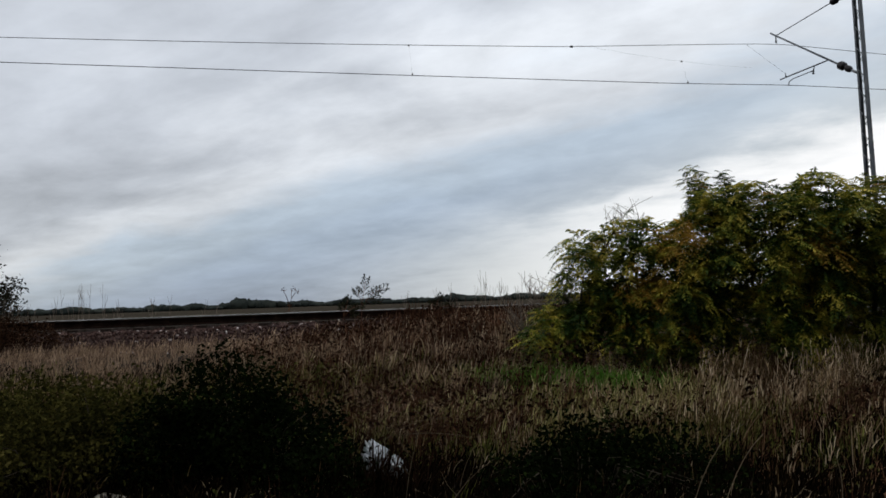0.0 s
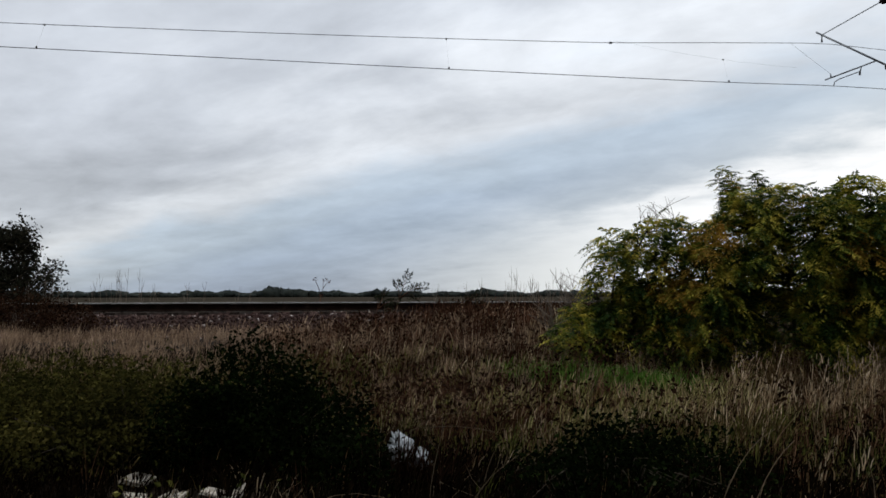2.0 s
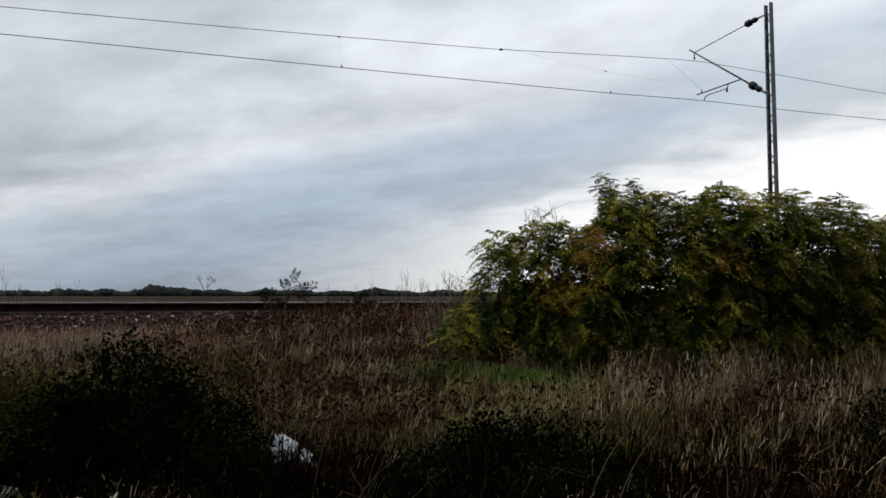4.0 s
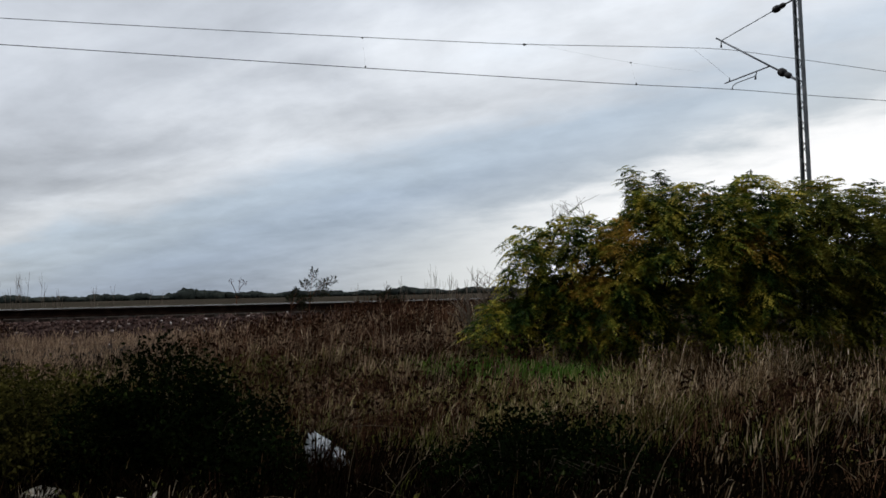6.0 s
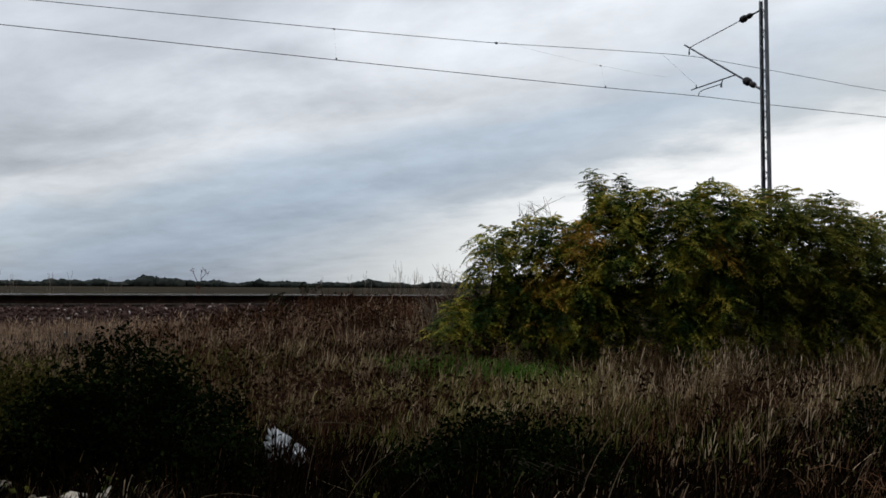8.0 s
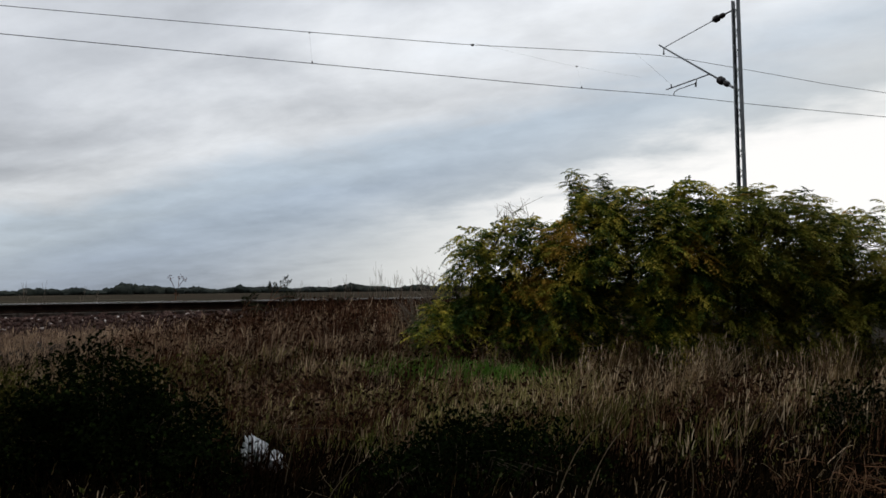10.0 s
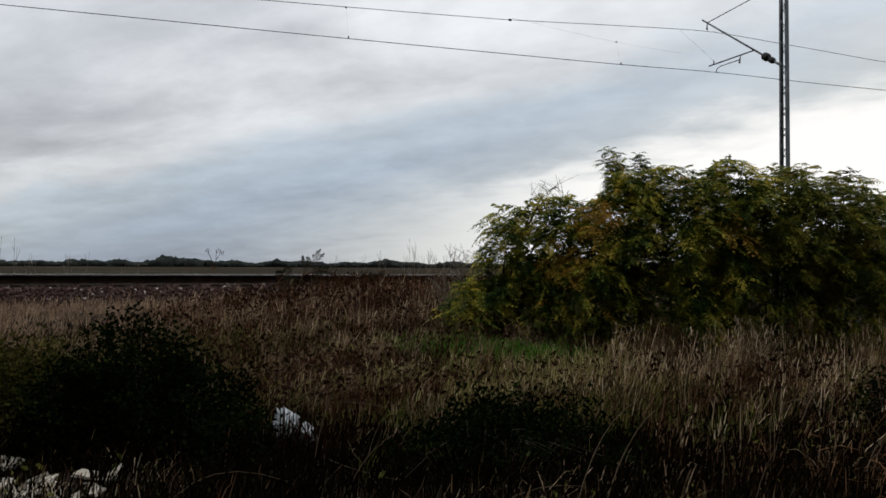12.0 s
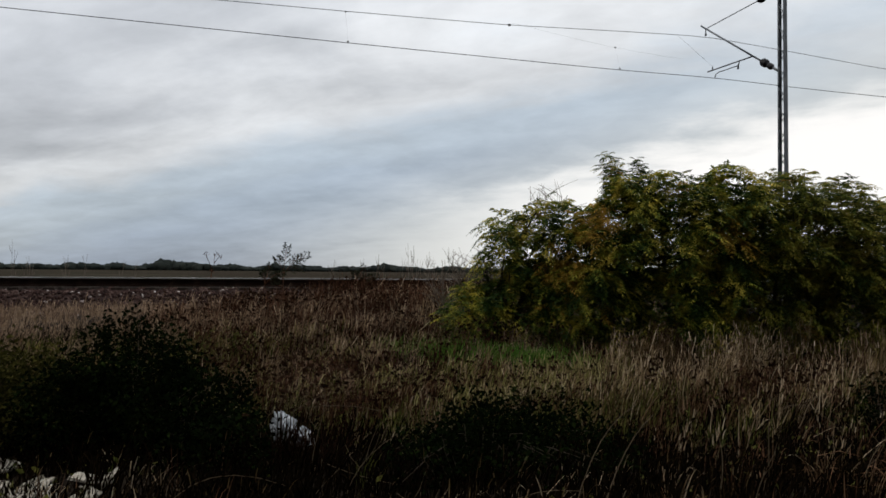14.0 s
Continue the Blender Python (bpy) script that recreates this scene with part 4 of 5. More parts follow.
def build_brambles():
    global rng
    rng = np.random.default_rng(21)
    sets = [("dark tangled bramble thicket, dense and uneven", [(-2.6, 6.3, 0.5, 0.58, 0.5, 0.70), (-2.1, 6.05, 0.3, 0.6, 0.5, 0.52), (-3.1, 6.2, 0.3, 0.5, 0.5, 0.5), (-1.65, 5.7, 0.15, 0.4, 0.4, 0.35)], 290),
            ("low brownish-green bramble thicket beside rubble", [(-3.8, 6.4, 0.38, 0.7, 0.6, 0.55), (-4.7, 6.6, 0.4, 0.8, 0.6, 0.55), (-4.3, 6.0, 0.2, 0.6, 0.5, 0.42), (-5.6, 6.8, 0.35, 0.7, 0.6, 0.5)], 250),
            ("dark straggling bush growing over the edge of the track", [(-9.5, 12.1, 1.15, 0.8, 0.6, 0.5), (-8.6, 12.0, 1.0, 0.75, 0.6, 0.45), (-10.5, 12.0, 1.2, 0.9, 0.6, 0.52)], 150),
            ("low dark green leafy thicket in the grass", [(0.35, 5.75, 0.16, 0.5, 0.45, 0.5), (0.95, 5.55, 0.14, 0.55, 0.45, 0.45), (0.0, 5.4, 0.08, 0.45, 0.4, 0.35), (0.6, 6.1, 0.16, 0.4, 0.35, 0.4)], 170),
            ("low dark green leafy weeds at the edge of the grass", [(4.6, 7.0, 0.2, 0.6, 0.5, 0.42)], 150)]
    for label, lobes, many in sets:
        cx, cy = lobes[0][:2]
        z0 = float(ground_z(cx, cy))
        b = thing("bramble", label, "bush", (cx, cy, z0), "dark thickets")
        tips, out = lobed_tips(lobes, many, 0.55)
        ok = tips[:, 2] > ground_z(tips[:, 0], tips[:, 1]) + 0.02
        tips, out = tips[ok] - np.array([cx, cy, z0]), out[ok]
        tips = tips * (1 + 0.05 * rng.normal(0, 1, (len(tips), 1)))
        B = np.repeat(tips, 7, 0) + rng.normal(0, 0.05, (len(tips) * 7, 3))
        way = np.repeat(out, 7, 0) * [1, 1, 0.2] * 0.8 + rng.normal(0, 0.5, (len(B), 3)) + [0, 0, -0.15]
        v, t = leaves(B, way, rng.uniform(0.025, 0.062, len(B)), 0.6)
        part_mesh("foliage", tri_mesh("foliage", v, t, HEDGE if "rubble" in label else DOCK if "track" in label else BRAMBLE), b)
        for i in rng.choice(len(tips), 40, replace=False):
            root = np.array([tips[i][0] * 0.5, tips[i][1] * 0.5, -0.02])
            m = (root + tips[i]) / 2 + np.array([0, 0, 0.18])
            tube_part("cane", [(np.stack([root, m, tips[i] * 1.04]), [0.006, 0.005, 0.003])], BARK, b, sides=4)


def build_left_tree():
    global rng
    rng = np.random.default_rng(31)
    x, y = -15.9, 19.2
    z = float(ground_z(x, y))
    tr = thing("young_tree", "small dark-leaved tree standing beyond the track", "tree", (x, y, z))
    k = np.linspace(0, 1, 8)[:, None]
    top = np.array([0.0, 0, 2.7])
    trunk = top * k + np.array([0.08, 0.05, 0]) * np.sin(k * 5)
    tube_part("trunk", [(trunk, np.linspace(0.08, 0.02, 8))], BARK, tr)
    limbs, tips = [], []
    for i in range(34):
        f = rng.uniform(0.08, 0.95)
        a = rng.uniform(0, 2 * math.pi)
        r = (1.2 * (1 - f) ** 0.55 + 0.3) * rng.uniform(0.75, 1.15)
        st = top * f
        end = st + np.array([math.cos(a) * r, math.sin(a) * r, 0.55 * r + 0.1])
        m = (st + end) / 2 + np.array([0, 0, -0.08])
        limbs.append((np.stack([st, m, end]), [0.028, 0.016, 0.006]))
        for g in np.linspace(0.35, 1.05, 9):
            tips.append(st + (end - st) * g + rng.normal(0, 0.13, 3))
    for p in limbs:
        tube_part("limb", [p], BARK, tr, sides=5)
    tips = np.array(tips)
    B = np.repeat(tips, 34, 0) + rng.normal(0, 0.12, (len(tips) * 34, 3))
    v, t = leaves(B, rng.normal(0, 1, (len(B), 3)), rng.uniform(0.06, 0.13, len(B)), 0.65)
    part_mesh("crown", tri_mesh("crown", v, t, TREELEAF), tr, "sparse dark leaves with gaps of sky")
    # a low leafy stump of growth in front of it
    x, y = -13.6, 17.6
    z = float(ground_z(x, y))
    st = thing("low_bush", "low dark bush with a dense leafy top", "bush", (x, y, z))
    tips, out = lobed_tips([(0, 0, 0.45, 0.3, 0.3, 0.5), (-1.2, 0.3, 0.3, 0.8, 0.4, 0.4)], 160)
    B = np.repeat(tips, 4, 0) + rng.normal(0, 0.03, (len(tips) * 4, 3))
    v, t = leaves(B, rng.normal(0, 1, (len(B), 3)), rng.uniform(0.05, 0.09, len(B)), 0.6)
    part_mesh("foliage", tri_mesh("foliage", v, t, TREELEAF), st)
    tube_part("stem", [(np.array([[0, 0, -0.05], [0.02, 0, 0.3], [0, 0, 0.6]]), [0.03, 0.025, 0.01])], BARK, st)


def build_weed(at_s, at_q, height, label, seed, tall=True):
    """A feathery weed with side sprays; it sways in the wind."""
    global rng
    rng = np.random.default_rng(seed)
    x, y = plan(at_s, at_q)
    z = float(ground_z(x, y))
    w = thing("tall_weed", label, "weed", (x, y, z - 0.02))
    paths, tips, ways = [], [], []
    fork = np.array([0.01, 0, 0.56 * height])
    paths.append((np.stack([np.zeros(3), fork * [0.5, 1, 0.5], fork]), [0.011, 0.010, 0.008]))
    for run, rise, sag in ((0.06, 0.44, 0.0), (0.40, 0.32, 0.03), (0.27, 0.26, 0.0), (0.30, 0.11, 0.04), (-0.10, 0.24, 0.0)):
        k = np.linspace(0, 1, 8)
        main = fork + np.stack([run * height * k, rng.normal(0, 0.05) * k, height * (rise * k - sag * k ** 3 + 0.05 * np.sin(k * math.pi))], 1)
        paths.append((main, np.linspace(0.007, 0.002, 8)))
        along = unit(main[-1:] - main[:1])[0]
        for i, f in enumerate(np.linspace(0.28, 1.0, 10)):
            p = np.array([np.interp(f, k, main[:, c]) for c in range(3)])
            across = np.array([-along[2], 0, along[0]]) * (1 if i % 2 else -1)
            ln = height * (0.105 - 0.06 * f)
            d = (along * 0.9 + across * 0.75 + np.array([0, rng.normal(0, 0.25), 0])) * ln
            paths.append((np.stack([p, p + d * 0.5, p + d]), [0.003, 0.0025, 0.0015]))
            for g in np.linspace(0.25, 1.05, 5):
                tips.append(p + d * g)
                ways.append(d + rng.normal(0, 0.35, 3) * ln)
    tube_part("stem", paths, RUSSET, w, sides=5)
    B = np.repeat(np.array(tips), 3, 0)
    v, t = leaves(B, np.repeat(unit(np.array(ways)), 3, 0) + rng.normal(0, 0.5, (len(B), 3)), rng.uniform(0.03, 0.062, len(B)), 0.30)
    part_mesh("foliage", tri_mesh("foliage", v, t, WEEDLEAF), w, "small dull green leaves")
    return w


def build_dry_stalk_y():
    x, y = plan(-5.35, 2.6)
    z = float(ground_z(x, y))
    w = thing("forked_weed", "dark dry forked weed with seed heads", "weed", (x, y, z))
    paths = [(np.array([[0, 0, -0.02], [0.02, 0, 0.45], [0.04, 0, 0.75]]), [0.02, 0.016, 0.012]),
             (np.array([[0.04, 0, 0.75], [-0.04, 0, 0.95], [-0.12, 0, 1.12]]), [0.011, 0.008, 0.005]),
             (np.array([[0.04, 0, 0.75], [0.12, 0, 0.92], [0.24, 0, 1.08]]), [0.011, 0.008, 0.005]),
             (np.array([[0.1, 0, 0.88], [0.1, 0, 1.0], [0.12, 0, 1.1]]), [0.008, 0.006, 0.004])]
    tube_part("stem", paths, RUSSET, w, sides=5)
    B = np.array([[-0.12, 0, 1.12], [0.24, 0, 1.08], [0.12, 0, 1.1], [0.03, 0, 0.72], [0.02, 0, 0.5]])
    B = np.repeat(B, 14, 0) + rng.normal(0, 0.035, (70, 3))
    v, t = leaves(B, rng.normal(0, 1, (70, 3)), rng.uniform(0.03, 0.06, 70), 0.6)
    tagged(part_mesh("seed_heads", tri_mesh("seed_heads", v, t, RUSSET), w), kind="stuff")


# ---- railway ----
def sweep_profile(prof, s0, s1, q, z):
    bm = bmesh.new()
    rings = []
    for s in (s0, s1):
        x, y = plan(s, q)
        rings.append([bm.verts.new((x + V[0] * a, y + V[1] * a, z + b)) for a, b in prof])
    n = len(prof)
    for i in range(n):
        bm.faces.new((rings[0][i], rings[0][(i + 1) % n], rings[1][(i + 1) % n], rings[1][i]))
    bm.faces.new(rings[0][::-1])
    bm.faces.new(rings[1])
    bmesh.ops.recalc_face_normals(bm, faces=bm.faces)
    return bm


def build_track():
    tr = thing("railway_track", "single railway track with rusty rails on sleepers in stone ballast", "railway", kind="structure")
    half = [(-0.0750, 0), (-0.0750, 0.011), (-0.020, 0.028), (-0.009, 0.045), (-0.009, 0.118), (-0.034, 0.130), (-0.0355, 0.166)]
    prof = half + [(-a, b) for a, b in half[::-1]]
    top = [(-0.031, 0.1662), (-0.029, 0.1712), (0.029, 0.1712), (0.031, 0.1662)]
    for q in (-0.754, 0.754):
        rail = part("rail", sweep_profile(prof, -400, 400, q, RAIL_TOP - 0.172), RAILRUST, tr, "rust-brown steel rail, darkened in colour for its shadow side")
        part("running_surface", sweep_profile(top, -400, 400, q, RAIL_TOP - 0.172), RAILTOP, rail, "shiny worn rail top")
    bm = bmesh.new()
    bmesh.ops.create_cube(bm, size=1)
    for v in bm.verts:
        wide = 0.13 if v.co.z < 0 else 0.10
        v.co = Vector((v.co.x * 2 * wide, v.co.y * 2.5, v.co.z * 0.2))
    bmesh.ops.bevel(bm, geom=bm.edges[:], offset=0.012, segments=1, affect="EDGES")
    x, y = plan(-22, 0)
    sl = part("sleeper", bm, SLEEPER, tr, "dark tarred wooden sleeper")
    sl.matrix_basis = pose(x, y, RAIL_TOP - 0.172 - 0.105, 0, 0, math.degrees(TURN))
    for i in range(1, 74):
        x, y = plan(-22 + 0.6 * i, 0)
        o = new("sleeper", sl.data)
        o.parent = tr
        o.matrix_basis = pose(x, y, RAIL_TOP - 0.172 - 0.105, 0, 0, math.degrees(TURN))


def stones(name, label, n, place, size, mat):
    """Broken stones: bent eight-cornered blocks, each 12 triangles."""
    cube = np.array([[i, j, k] for i in (-1, 1) for j in (-1, 1) for k in (-1, 1)], float)
    quads = [(0, 1, 3, 2), (4, 6, 7, 5), (0, 4, 5, 1), (2, 3, 7, 6), (0, 2, 6, 4), (1, 5, 7, 3)]
    f = np.array([[a, b, c] for a, b, c, d in quads] + [[a, c, d] for a, b, c, d in quads])
    p = place(n)
    n = len(p)
    r = size * rng.uniform(0.6, 1.5, n)
    c = cube[None] * rng.uniform(0.5, 1.0, (n, 8, 3)) * rng.uniform(0.55, 1.0, (n, 1, 3))
    q = unit(rng.normal(0, 1, (n, 4)))
    w, x, y, z = q.T
    Rm = np.stack([1 - 2 * (y * y + z * z), 2 * (x * y - z * w), 2 * (x * z + y * w), 2 * (x * y + z * w), 1 - 2 * (x * x + z * z), 2 * (y * z - x * w), 2 * (x * z - y * w), 2 * (y * z + x * w), 1 - 2 * (x * x + y * y)], -1).reshape(n, 3, 3)
    v = np.einsum("nij,nkj->nki", Rm, c) * r[:, None, None] + p[:, None]
    return tagged(new(name, tri_mesh(name, v.reshape(-1, 3), (f[None] + np.arange(n)[:, None, None] * 8).reshape(-1, 3), mat)), label, "stones", kind="stuff")


def build_ballast():
    def place(n):
        s, q = rng.uniform(-17, 12, n), rng.uniform(-3.05, -0.9, n)
        x, y = plan(s, q)
        return np.stack([x, y, ground_z(x, y) + 0.004], 1)
    stones("ballast_stones", "loose reddish-brown track stones, some pale", 16000, place, 0.03, STONE)

    def place_far(n):
        s, q = rng.uniform(-22, 14, n), rng.uniform(-0.6, 2.6, n)
        x, y = plan(s, q)
        return np.stack([x, y, ground_z(x, y) + 0.004], 1)
    stones("track_bed_stones", "loose brown stones between the rails", 8000, place_far, 0.03, STONE)


# ---- overhead line ----
MAST_X, MAST_Y = 8.11, 17.23
WIRE_Z = RAIL_TOP + 5.525      # contact wire
S_MAST = 7.74                  # the support, along the track
CARRY_Q = 0.4                  # the carrying wire hangs a little to the far side


def contact_z(s):
    d = abs(((s - S_MAST) + 28) % 56 - 28)
    return WIRE_Z - 0.048 + 0.045 * math.exp(-(d / 2.2) ** 2) + 0.0022 * max(0.0, d - 10)


def msg_z(s):
    """Height of the carrying wire, which hangs between masts 56 m apart."""
    d = abs(((s - S_MAST) + 28) % 56 - 28)
    if d < 5.9:
        return 8.21 - 0.305 * (d / 5.9) ** 1.1
    return 7.905 - 0.032 * (d - 5.9) + 0.0007 * (d - 5.9) ** 2


def line(fun, s0, s1, step, q=0.0):
    out = []
    n = max(2, int((s1 - s0) / step) + 1)
    for s in np.linspace(s0, s1, n):
        x, y = plan(s, q)
        out.append((x, y, fun(s)))
    return np.array(out)


def clamp_part(x, y, z, parent, size=(0.034, 0.024, 0.045)):
    bm = bmesh.new()
    bmesh.ops.create_cube(bm, size=1, matrix=pose(x, y, z, 0, 0, 17.07) @ Matrix.Diagonal((*size, 1)))
    bmesh.ops.bevel(bm, geom=bm.edges[:], offset=0.006, segments=1, affect="EDGES")
    part("clamp", bm, DARKSTEEL, parent)


def build_wires():
    w = thing("contact_wire", "dark grooved contact wire strung above the track", "wire")
    tube_part("conductor", [(line(contact_z, -160, 160, 0.8), 0.0085)], WIRE, w, sides=6)
    m = thing("carrying_wire", "thin dark carrying wire sagging above the contact wire", "wire")
    tube_part("conductor", [(line(msg_z, -160, 160, 0.8, CARRY_Q), 0.0075)], WIRE, m, sides=6)
    for s in (-20.5, -11.4, -2.35, 17.8, 26.9):
        (x, y), (x2, y2) = plan(s, 0), plan(s, CARRY_Q)
        tube_part("dropper", [(np.array([[x, y, contact_z(s)], [x2, y2, msg_z(s)]]), 0.0008)], WIRE, m, sides=4)
        clamp_part(x, y, contact_z(s) + 0.03, m)
        clamp_part(x2, y2, msg_z(s) - 0.01, m, (0.04, 0.03, 0.04))
    # the looped stitch wire towards the support
    st = thing("stitch_wire", "fine stitch wire looped below the carrying wire", "wire")

    def stz(s):
        d = abs(s - S_MAST)
        return min(msg_z(s) - 0.01, 7.45 + 0.48 * (d / 5.9) ** 2)
    tube_part("conductor", [(line(stz, S_MAST - 5.9, S_MAST - 0.9, 0.5, CARRY_Q * 0.6), 0.0014)], WIRE, st, sides=5)
    for s in (S_MAST - 2.95,):
        (x, y), (x2, y2) = plan(s, 0), plan(s, CARRY_Q * 0.6)
        tube_part("dropper", [(np.array([[x, y, contact_z(s)], [x2, y2, stz(s)]]), 0.0008)], WIRE, st, sides=4)
        clamp_part(x, y, contact_z(s) + 0.03, st)
        clamp_part(x2, y2, stz(s), st, (0.05, 0.03, 0.03))
    for s in (S_MAST - 5.9,):
        x, y = plan(s, CARRY_Q)
        clamp_part(x, y, msg_z(s), st, (0.07, 0.04, 0.05))


def lathe(profile, a, b, sides=14):
    """A turned body along the line a-b: profile of (share of length, radius)."""
    a, b = np.asarray(a, float), np.asarray(b, float)
    return tubes([(np.array([a + (b - a) * k for k, _ in profile]), np.array([r for _, r in profile]))], sides)


def build_mast():
    base = float(ground_z(MAST_X, MAST_Y))
    top = 8.72
    m = thing("catenary_mast", "grey steel lattice mast carrying the overhead line", "mast", (MAST_X, MAST_Y, base))
    v3 = np.array([V[0], V[1], 0])
    u3 = np.array([U[0], U[1], 0])
    hgt = top - base
    gap = 0.135

    def channel(sign):
        # an upright channel, its flanges turned inwards
        bm = bmesh.new()
        t, fl, wd = 0.008, 0.045, 0.050
        prof = [(-wd, 0), (wd, 0), (wd, -fl), (wd - t, -fl), (wd - t, -t), (-wd + t, -t), (-wd + t, -fl), (-wd, -fl)]
        rings = []
        for z, tp in ((-0.3, 1.0), (hgt, 0.8)):
            c = v3 * sign * gap * tp
            rings.append([bm.verts.new(c + u3 * a * tp + v3 * sign * b + np.array([0, 0, z])) for a, b in prof])
        n = len(prof)
        for i in range(n):
            bm.faces.new((rings[0][i], rings[0][(i + 1) % n], rings[1][(i + 1) % n], rings[1][i]))
        bm.faces.new(rings[0][::-1])
        bm.faces.new(rings[1])
        bmesh.ops.recalc_face_normals(bm, faces=bm.faces)
        return bm
    for sg in (1, -1):
        part("channel", channel(sg), STEEL, m, "upright steel channel")
    n = 30
    for face in (-1, 1):
        for i in range(n):
            z0, z1 = 0.2 + (hgt - 0.3) * i / n, 0.2 + (hgt - 0.3) * (i + 1) / n
            sg = face if (i % 2) else -face
            tp0, tp1 = 1 - 0.2 * z0 / hgt, 1 - 0.2 * z1 / hgt
            a = v3 * sg * (gap - 0.012) * tp0 + u3 * face * 0.052 * tp0 + np.array([0, 0, z0])
            b = -v3 * sg * (gap - 0.012) * tp1 + u3 * face * 0.052 * tp1 + np.array([0, 0, z1])
            tube_part("lacing_bar", [(np.array([a, b]), 0.010)], STEEL, m, sides=4)
    bm = bmesh.new()
    bmesh.ops.create_cube(bm, size=1, matrix=pose(0, 0, -0.05, 0, 0, 17.07) @ Matrix.Diagonal((0.7, 0.8, 0.5, 1)))
    bmesh.ops.bevel(bm, geom=bm.edges[:], offset=0.03, segments=2, affect="EDGES")
    part("footing", bm, CONCRETE, m, "concrete block")

    # cantilever: all in the plane across the track
    o = np.array([MAST_X, MAST_Y, base])

    def spot(away, z):
        return v3 * away + np.array([0, 0, z - base])
    low, tip, high = spot(0.16, 6.54), spot(2.87, 8.43), spot(0.14, 8.49)
    tube = tube_part("bracket_tube", [(np.stack([spot(0.74, 6.945), spot(3.08, 8.575)]), 0.024)], STEEL, m, "slanting steel tube")
    tube_part("tie_rod", [(np.stack([spot(0.80, 8.48), tip]), 0.012)], DARKSTEEL, m)

    def insulator(a, b, ra):
        prof = [(0, 0.02), (0.06, 0.035), (0.12, ra * 0.6), (0.2, ra * 0.8), (0.26, ra * 0.72), (0.30, ra * 0.82), (0.38, ra * 0.7), (0.43, ra * 0.42), (0.48, ra * 0.42),
                (0.52, ra * 0.85), (0.58, ra * 1.05), (0.63, ra * 0.9), (0.67, ra * 1.08), (0.73, ra * 0.92), (0.78, ra * 1.05), (0.86, ra * 0.8), (0.93, ra * 0.45), (1, 0.025)]
        v, t = lathe(prof, a, b)
        return part_mesh("insulator", tri_mesh("insulator", v, t, GLAZE, True), m, "black two-lobed insulator")
    ins_low = insulator(spot(0.28, 6.625), spot(0.74, 6.945), 0.095)
    ins_high = insulator(spot(0.36, 8.488), spot(0.84, 8.48), 0.085)
    tube_part("hinge", [(np.stack([spot(0.1, 6.50), spot(0.3, 6.64)]), 0.032)], STEEL, ins_low)
    tube_part("hinge", [(np.stack([spot(0.1, 8.49), spot(0.38, 8.488)]), 0.022)], DARKSTEEL, ins_high)
    # carrying-wire clamp under the tip
    tube_part("suspension_clamp", [(np.stack([tip, spot(2.88, 8.32), spot(2.88, 8.24)]), [0.016, 0.016, 0.03])], DARKSTEEL, tube)
    # registration arm and the steady arm that holds the contact wire
    arm = tube_part("registration_arm", [(np.stack([spot(1.02, 7.13), spot(2.8, 7.2)]), 0.018)], DARKSTEEL, m)
    tube_part("steady_bracket", [(np.stack([spot(1.5, 7.15), spot(1.55, 7.05), spot(1.57, 6.95)]), [0.016, 0.02, 0.028])], DARKSTEEL, arm)
    tube_part("steady_arm", [(np.stack([spot(1.57, 7.04), spot(2.3, 7.07), spot(2.46, 7.04), spot(2.5, 6.96)]), 0.012)], DARKSTEEL, arm)
    tube_part("arm_hook", [(np.stack([spot(2.59, 7.18), spot(2.59, 7.30)]), [0.022, 0.012])], DARKSTEEL, arm)
    x, y = plan(6.8, CARRY_Q)
    a = np.array([x, y, msg_z(6.8)]) - o
    tube_part("drop_wire", [(np.stack([a, spot(2.59, 7.29)]), 0.0025)], WIRE, m, sides=4)


# ---- litter ----
def build_bag():
    bm = bmesh.new()
    bmesh.ops.create_icosphere(bm, subdivisions=4, radius=1)
    for v in bm.verts:
        p = v.co.copy()
        folds = abs(noise.noise(p * 1.9 + Vector((3, 1, 7)))) + 0.6 * abs(noise.noise(p * 4.1)) + 0.3 * abs(noise.noise(p * 8.5))
        p *= 1.15 - 0.85 * folds
        high = 0.20 * (1 - 0.36 * (p.x + 1)) / math.sqrt(max(0.18, 1.1 - p.x * p.x))
        v.co = Vector((p.x * 0.205, p.y * 0.11, max(p.z, -0.55) * float(high) - 0.05 * p.x))
    bag = thing("plastic_bag", "crumpled white plastic bag lying in the grass", "bag", (-1.16, 5.95, float(ground_z(-1.16, 5.95)) + 0.21))
    bag.rotation_euler = (0.1, 0.12, -0.1)
    part("sheet", bm, PLASTIC, bag)


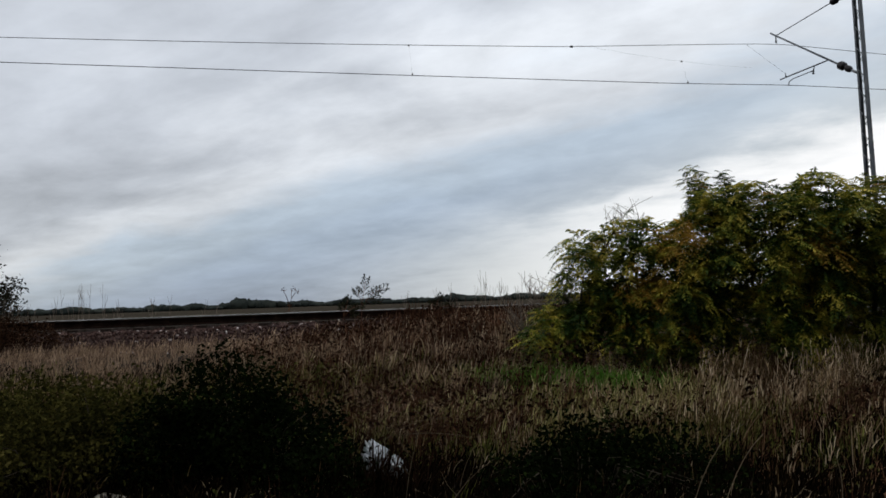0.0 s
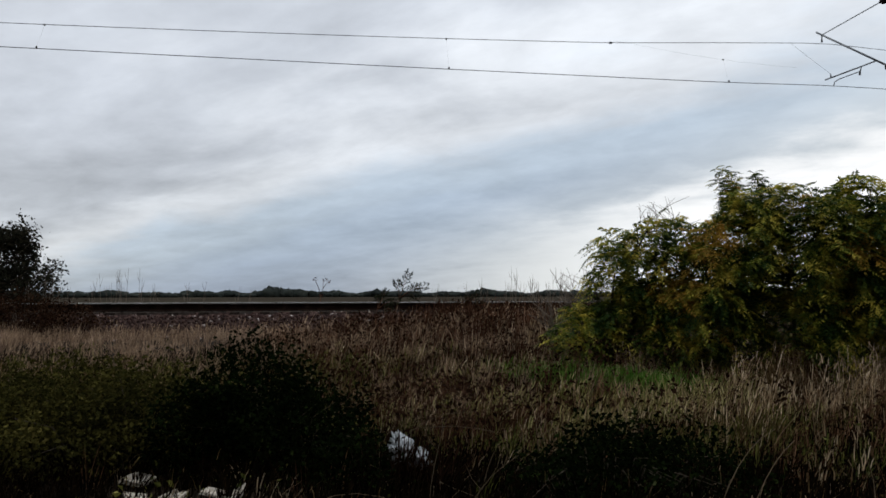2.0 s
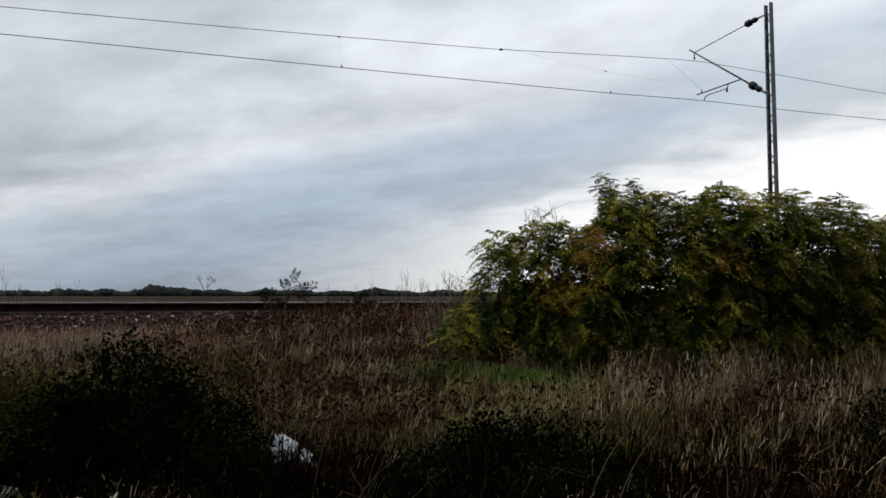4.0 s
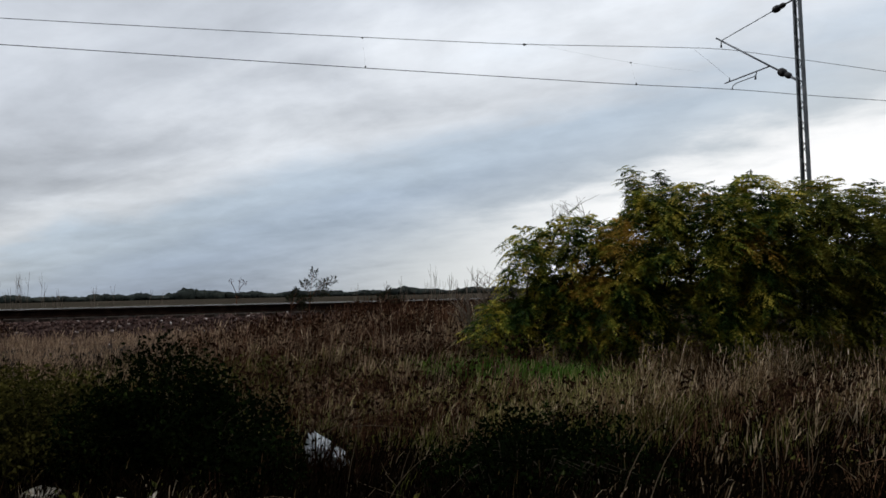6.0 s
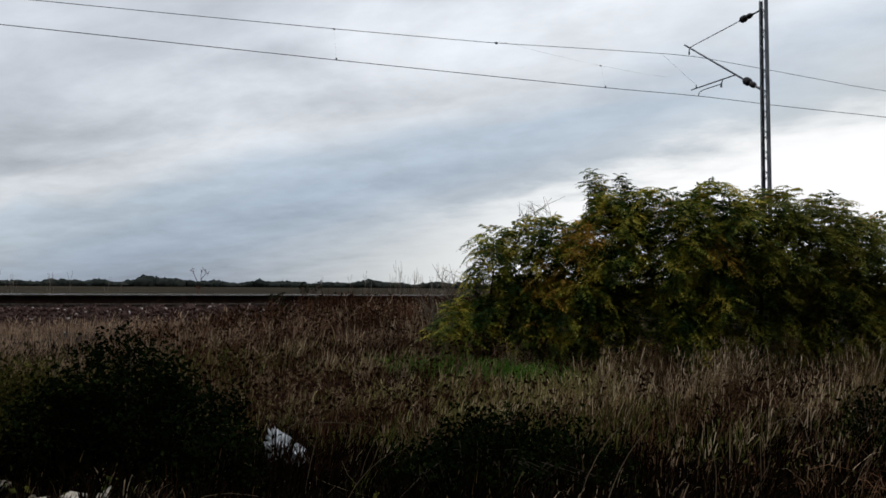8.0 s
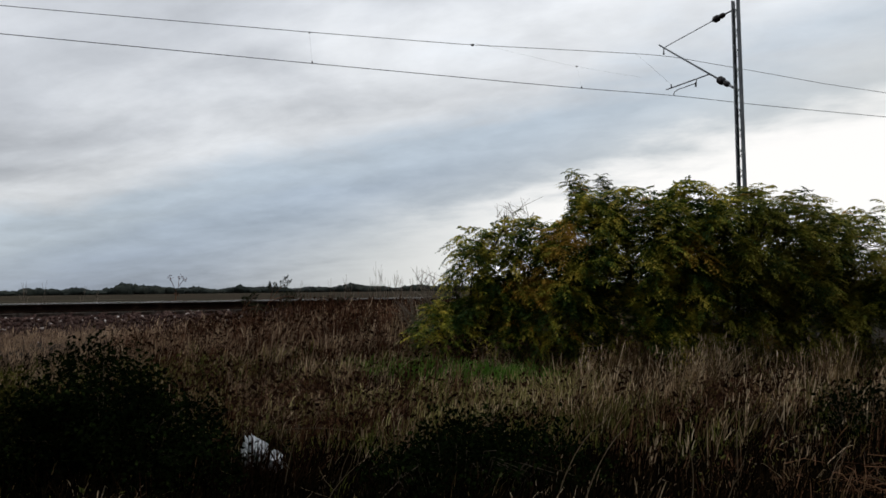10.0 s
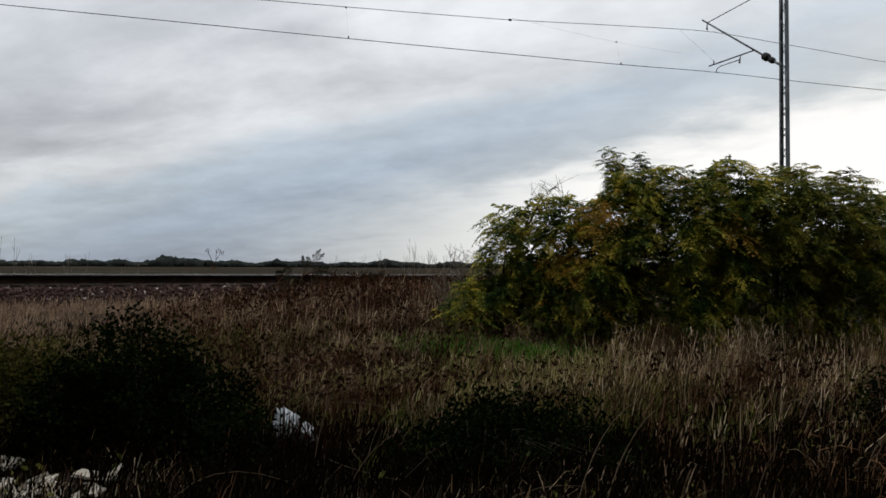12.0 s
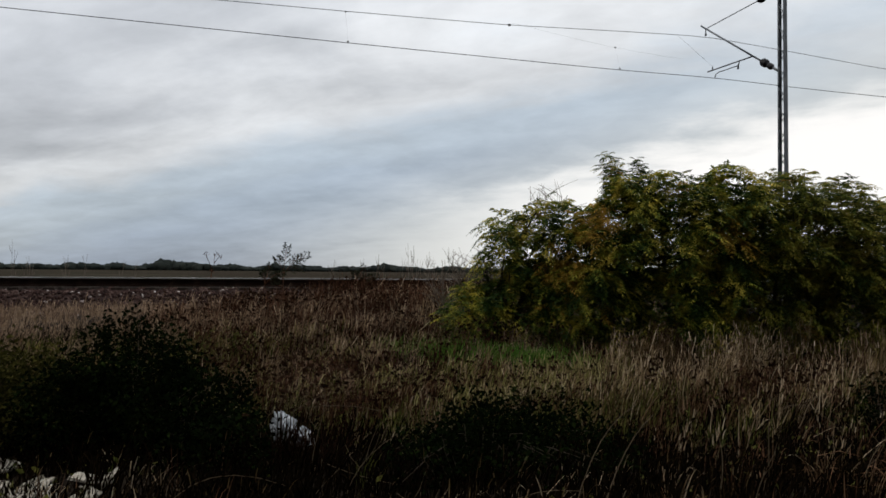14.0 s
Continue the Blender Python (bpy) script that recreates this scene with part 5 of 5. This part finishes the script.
def build_rubble():
    global rng
    rng = np.random.default_rng(41)
    protos = []
    for k in range(5):
        bm = bmesh.new()
        bmesh.ops.create_cube(bm, size=1)
        bmesh.ops.subdivide_edges(bm, edges=bm.edges[:], cuts=1, use_grid_fill=True)
        for v in bm.verts:
            p = v.co
            d = noise.noise(p * 2.3 + Vector((k * 5.1, 0, 0))) * 0.35
            e = noise.noise(p * 4.3 + Vector((0, k * 3.7, 2))) * 0.22
            v.co = Vector((p.x * (1.1 + d) + 0.5 * p.y * e, p.y * (0.75 + 1.4 * e), p.z * 0.14 + 0.08 * e))
        me = bpy.data.meshes.new("rubble_piece")
        bm.to_mesh(me)
        bm.free()
        me.materials.append(RUBBLE)
        protos.append(me)
    fixed = [(-3.42, 5.75, 0.24, 0.1), (-2.32, 5.2, 0.15, 0.6), (-3.15, 5.25, 0.16, 0.35), (-2.75, 4.95, 0.2, 0.35), (-2.95, 5.05, 0.18, -0.4), (-2.6, 4.85, 0.18, 0.5)]
    for i in range(52):
        if i < len(fixed):
            x, y, sz, tilt = fixed[i]
        else:
            x, y, sz, tilt = rng.normal(-2.9, 0.42), rng.normal(4.95, 0.22), rng.uniform(0.04, 0.15) , rng.normal(0, 0.45)
        o = tagged(new("rubble_piece", protos[i % 5]), "pale broken plaster fragment lying on dark soil", "rubble", "dumped rubble")
        o.matrix_world = pose(x, y, float(ground_z(x, y)) + 0.03 + sz * 0.1, math.degrees(tilt), math.degrees(tilt) * 0.6, rng.uniform(0, 360)) @ Matrix.Scale(sz, 4)


def build_blocking_wall():
    """Tall plain wall, unseen, added behind the viewer to shade the near growth."""
    bm = bmesh.new()
    bmesh.ops.create_cube(bm, size=1, matrix=Matrix.Translation((0, -3.2, 6.4)) @ Matrix.Diagonal((60, 0.4, 13.2, 1)))
    bmesh.ops.bevel(bm, geom=bm.edges[:], offset=0.02, segments=1, affect="EDGES")
    me = bpy.data.meshes.new("sky_blocking_wall")
    bm.to_mesh(me)
    bm.free()
    me.materials.append(BLOCKER)
    tagged(new("sky_blocking_wall", me), "tall plain dark wall, unseen, added to block sky light", "wall", kind="structure")


# ---- far woods ----
def build_far_wood():
    global rng
    rng = np.random.default_rng(51)
    bm = bmesh.new()
    bmesh.ops.create_icosphere(bm, subdivisions=2, radius=1)
    bv = np.array([v.co[:] for v in bm.verts])
    bt = np.array([[v.index for v in f.verts] for f in bm.faces])
    bm.free()
    V_, T_, n0 = [], [], 0
    for k in range(3200):
        az = radians(rng.uniform(-62, 50))
        d = rng.uniform(520, 640)
        az_d = math.degrees(az)
        grow = 1 + 0.16 * math.sin(az_d * 0.9) + 0.14 * math.sin(az_d * 2.3 + 1) + 0.75 * math.exp(-((az_d + 21) / 1.3) ** 2) + 0.35 * math.exp(-((az_d + 4.2) / 0.9) ** 2) + 0.3 * math.exp(-((az_d + 17) / 0.8) ** 2)
        h = 3.7 * grow * rng.uniform(0.65, 1.1)
        w = rng.uniform(2.0, 4.6)
        c = np.array([d * math.sin(az), d * math.cos(az), 0.55 + h * 0.45])
        r = 1 + 0.28 * rng.normal(0, 1, (len(bv), 1)) * 0.6
        V_.append(c + bv * r * np.array([w, w, h * 0.62]))
        T_.append(bt + n0)
        n0 += len(bv)
    me = tri_mesh("far_wood", np.concatenate(V_), np.concatenate(T_), FARWOOD)
    tagged(new("far_wood", me), "low dark line of trees and hedges on the horizon", "woods", kind="stuff")


build_ground()
build_blocking_wall()
build_far_wood()
build_track()
build_ballast()
build_mast()
build_wires()
SHRUBS = build_shrubs()
build_bare_twigs()
build_left_tree()
build_brambles()
build_bag()
build_rubble()
WEED = build_weed(-3.95, -2.6, 1.2, "tall feathery dark weed swaying beside the rails", 61)
WEED_SIDE = build_weed(-4.34, -2.6, 0.86, "small feathery dark weed beside the rails", 63)
WEED_LOW = build_weed(-2.68, -2.6, 0.88, "shorter feathery dark weed beside the rails", 62)
build_dry_stalk_y()
build_far_stalks()
build_dead_stalks()
build_flat_straw()
build_fallen_canes()
build_grass()


def motions():
    def sway(ob, rows):
        x, y, z = ob.location
        walk(ob, [(t, pose(x, y, z, 0, lean, 0)) for t, lean in rows])

    gust = [(0, 3), (0.2, 22), (0.4, 48), (0.6, 57), (0.8, 38), (1.0, 10), (1.2, 14), (1.4, 26), (1.6, 26), (1.8, 24), (2.0, 14), (2.2, 18), (2.4, 24), (2.6, 34), (2.8, 36), (3.0, 44),
            (3.6, 28), (4.3, 8), (4.8, 14), (5.3, 1), (6.0, 2), (6.5, 0), (7.0, 2), (7.3, 3), (7.5, 18), (7.7, 34), (7.9, 38), (8.1, 50), (8.3, 38), (8.5, 26), (8.7, 22), (9.3, 10), (10.0, 32),
            (10.8, 55), (11.0, 40), (11.2, 8), (11.4, 2), (11.6, 22), (11.8, 42), (12.0, 30), (12.2, 2), (12.4, -2), (12.6, 6), (12.8, 4), (13.0, 4), (13.2, 0), (13.4, -2), (13.7, 2), (14.0, 0)]
    sway(WEED, gust)
    sway(WEED_SIDE, [(t, 6 + 0.8 * a) for t, a in gust])
    sway(WEED_LOW, [(t, 14 + 0.9 * a) for t, a in gust])
    # the tops of the shrubs swing back and forth with the gusts; the tall one bends most
    top = [(0, 2.0), (0.5, 1.2), (1.0, 1.0), (1.5, 0.35), (2.0, 0.45), (2.5, 0.2), (3.0, 0.0), (4.2, 0.3), (5.5, -0.1), (6.0, 0.0), (6.5, -0.2), (7.0, -0.8), (7.5, -0.9), (8.0, -1.3), (8.5, -0.9),
           (9.5, -0.3), (10.2, 0.3), (11.0, 0.45), (11.5, -0.1), (12.0, 0.2), (12.5, -0.15), (13.0, -0.45), (13.5, -0.2), (14.0, 0.0)]
    for i, ob in enumerate(SHRUBS):
        k = (0.2, 1.0, 0.25, 0.2, 0.2, 0.2)[i]
        sway(ob, [(t, a * k) for t, a in top])


motions()
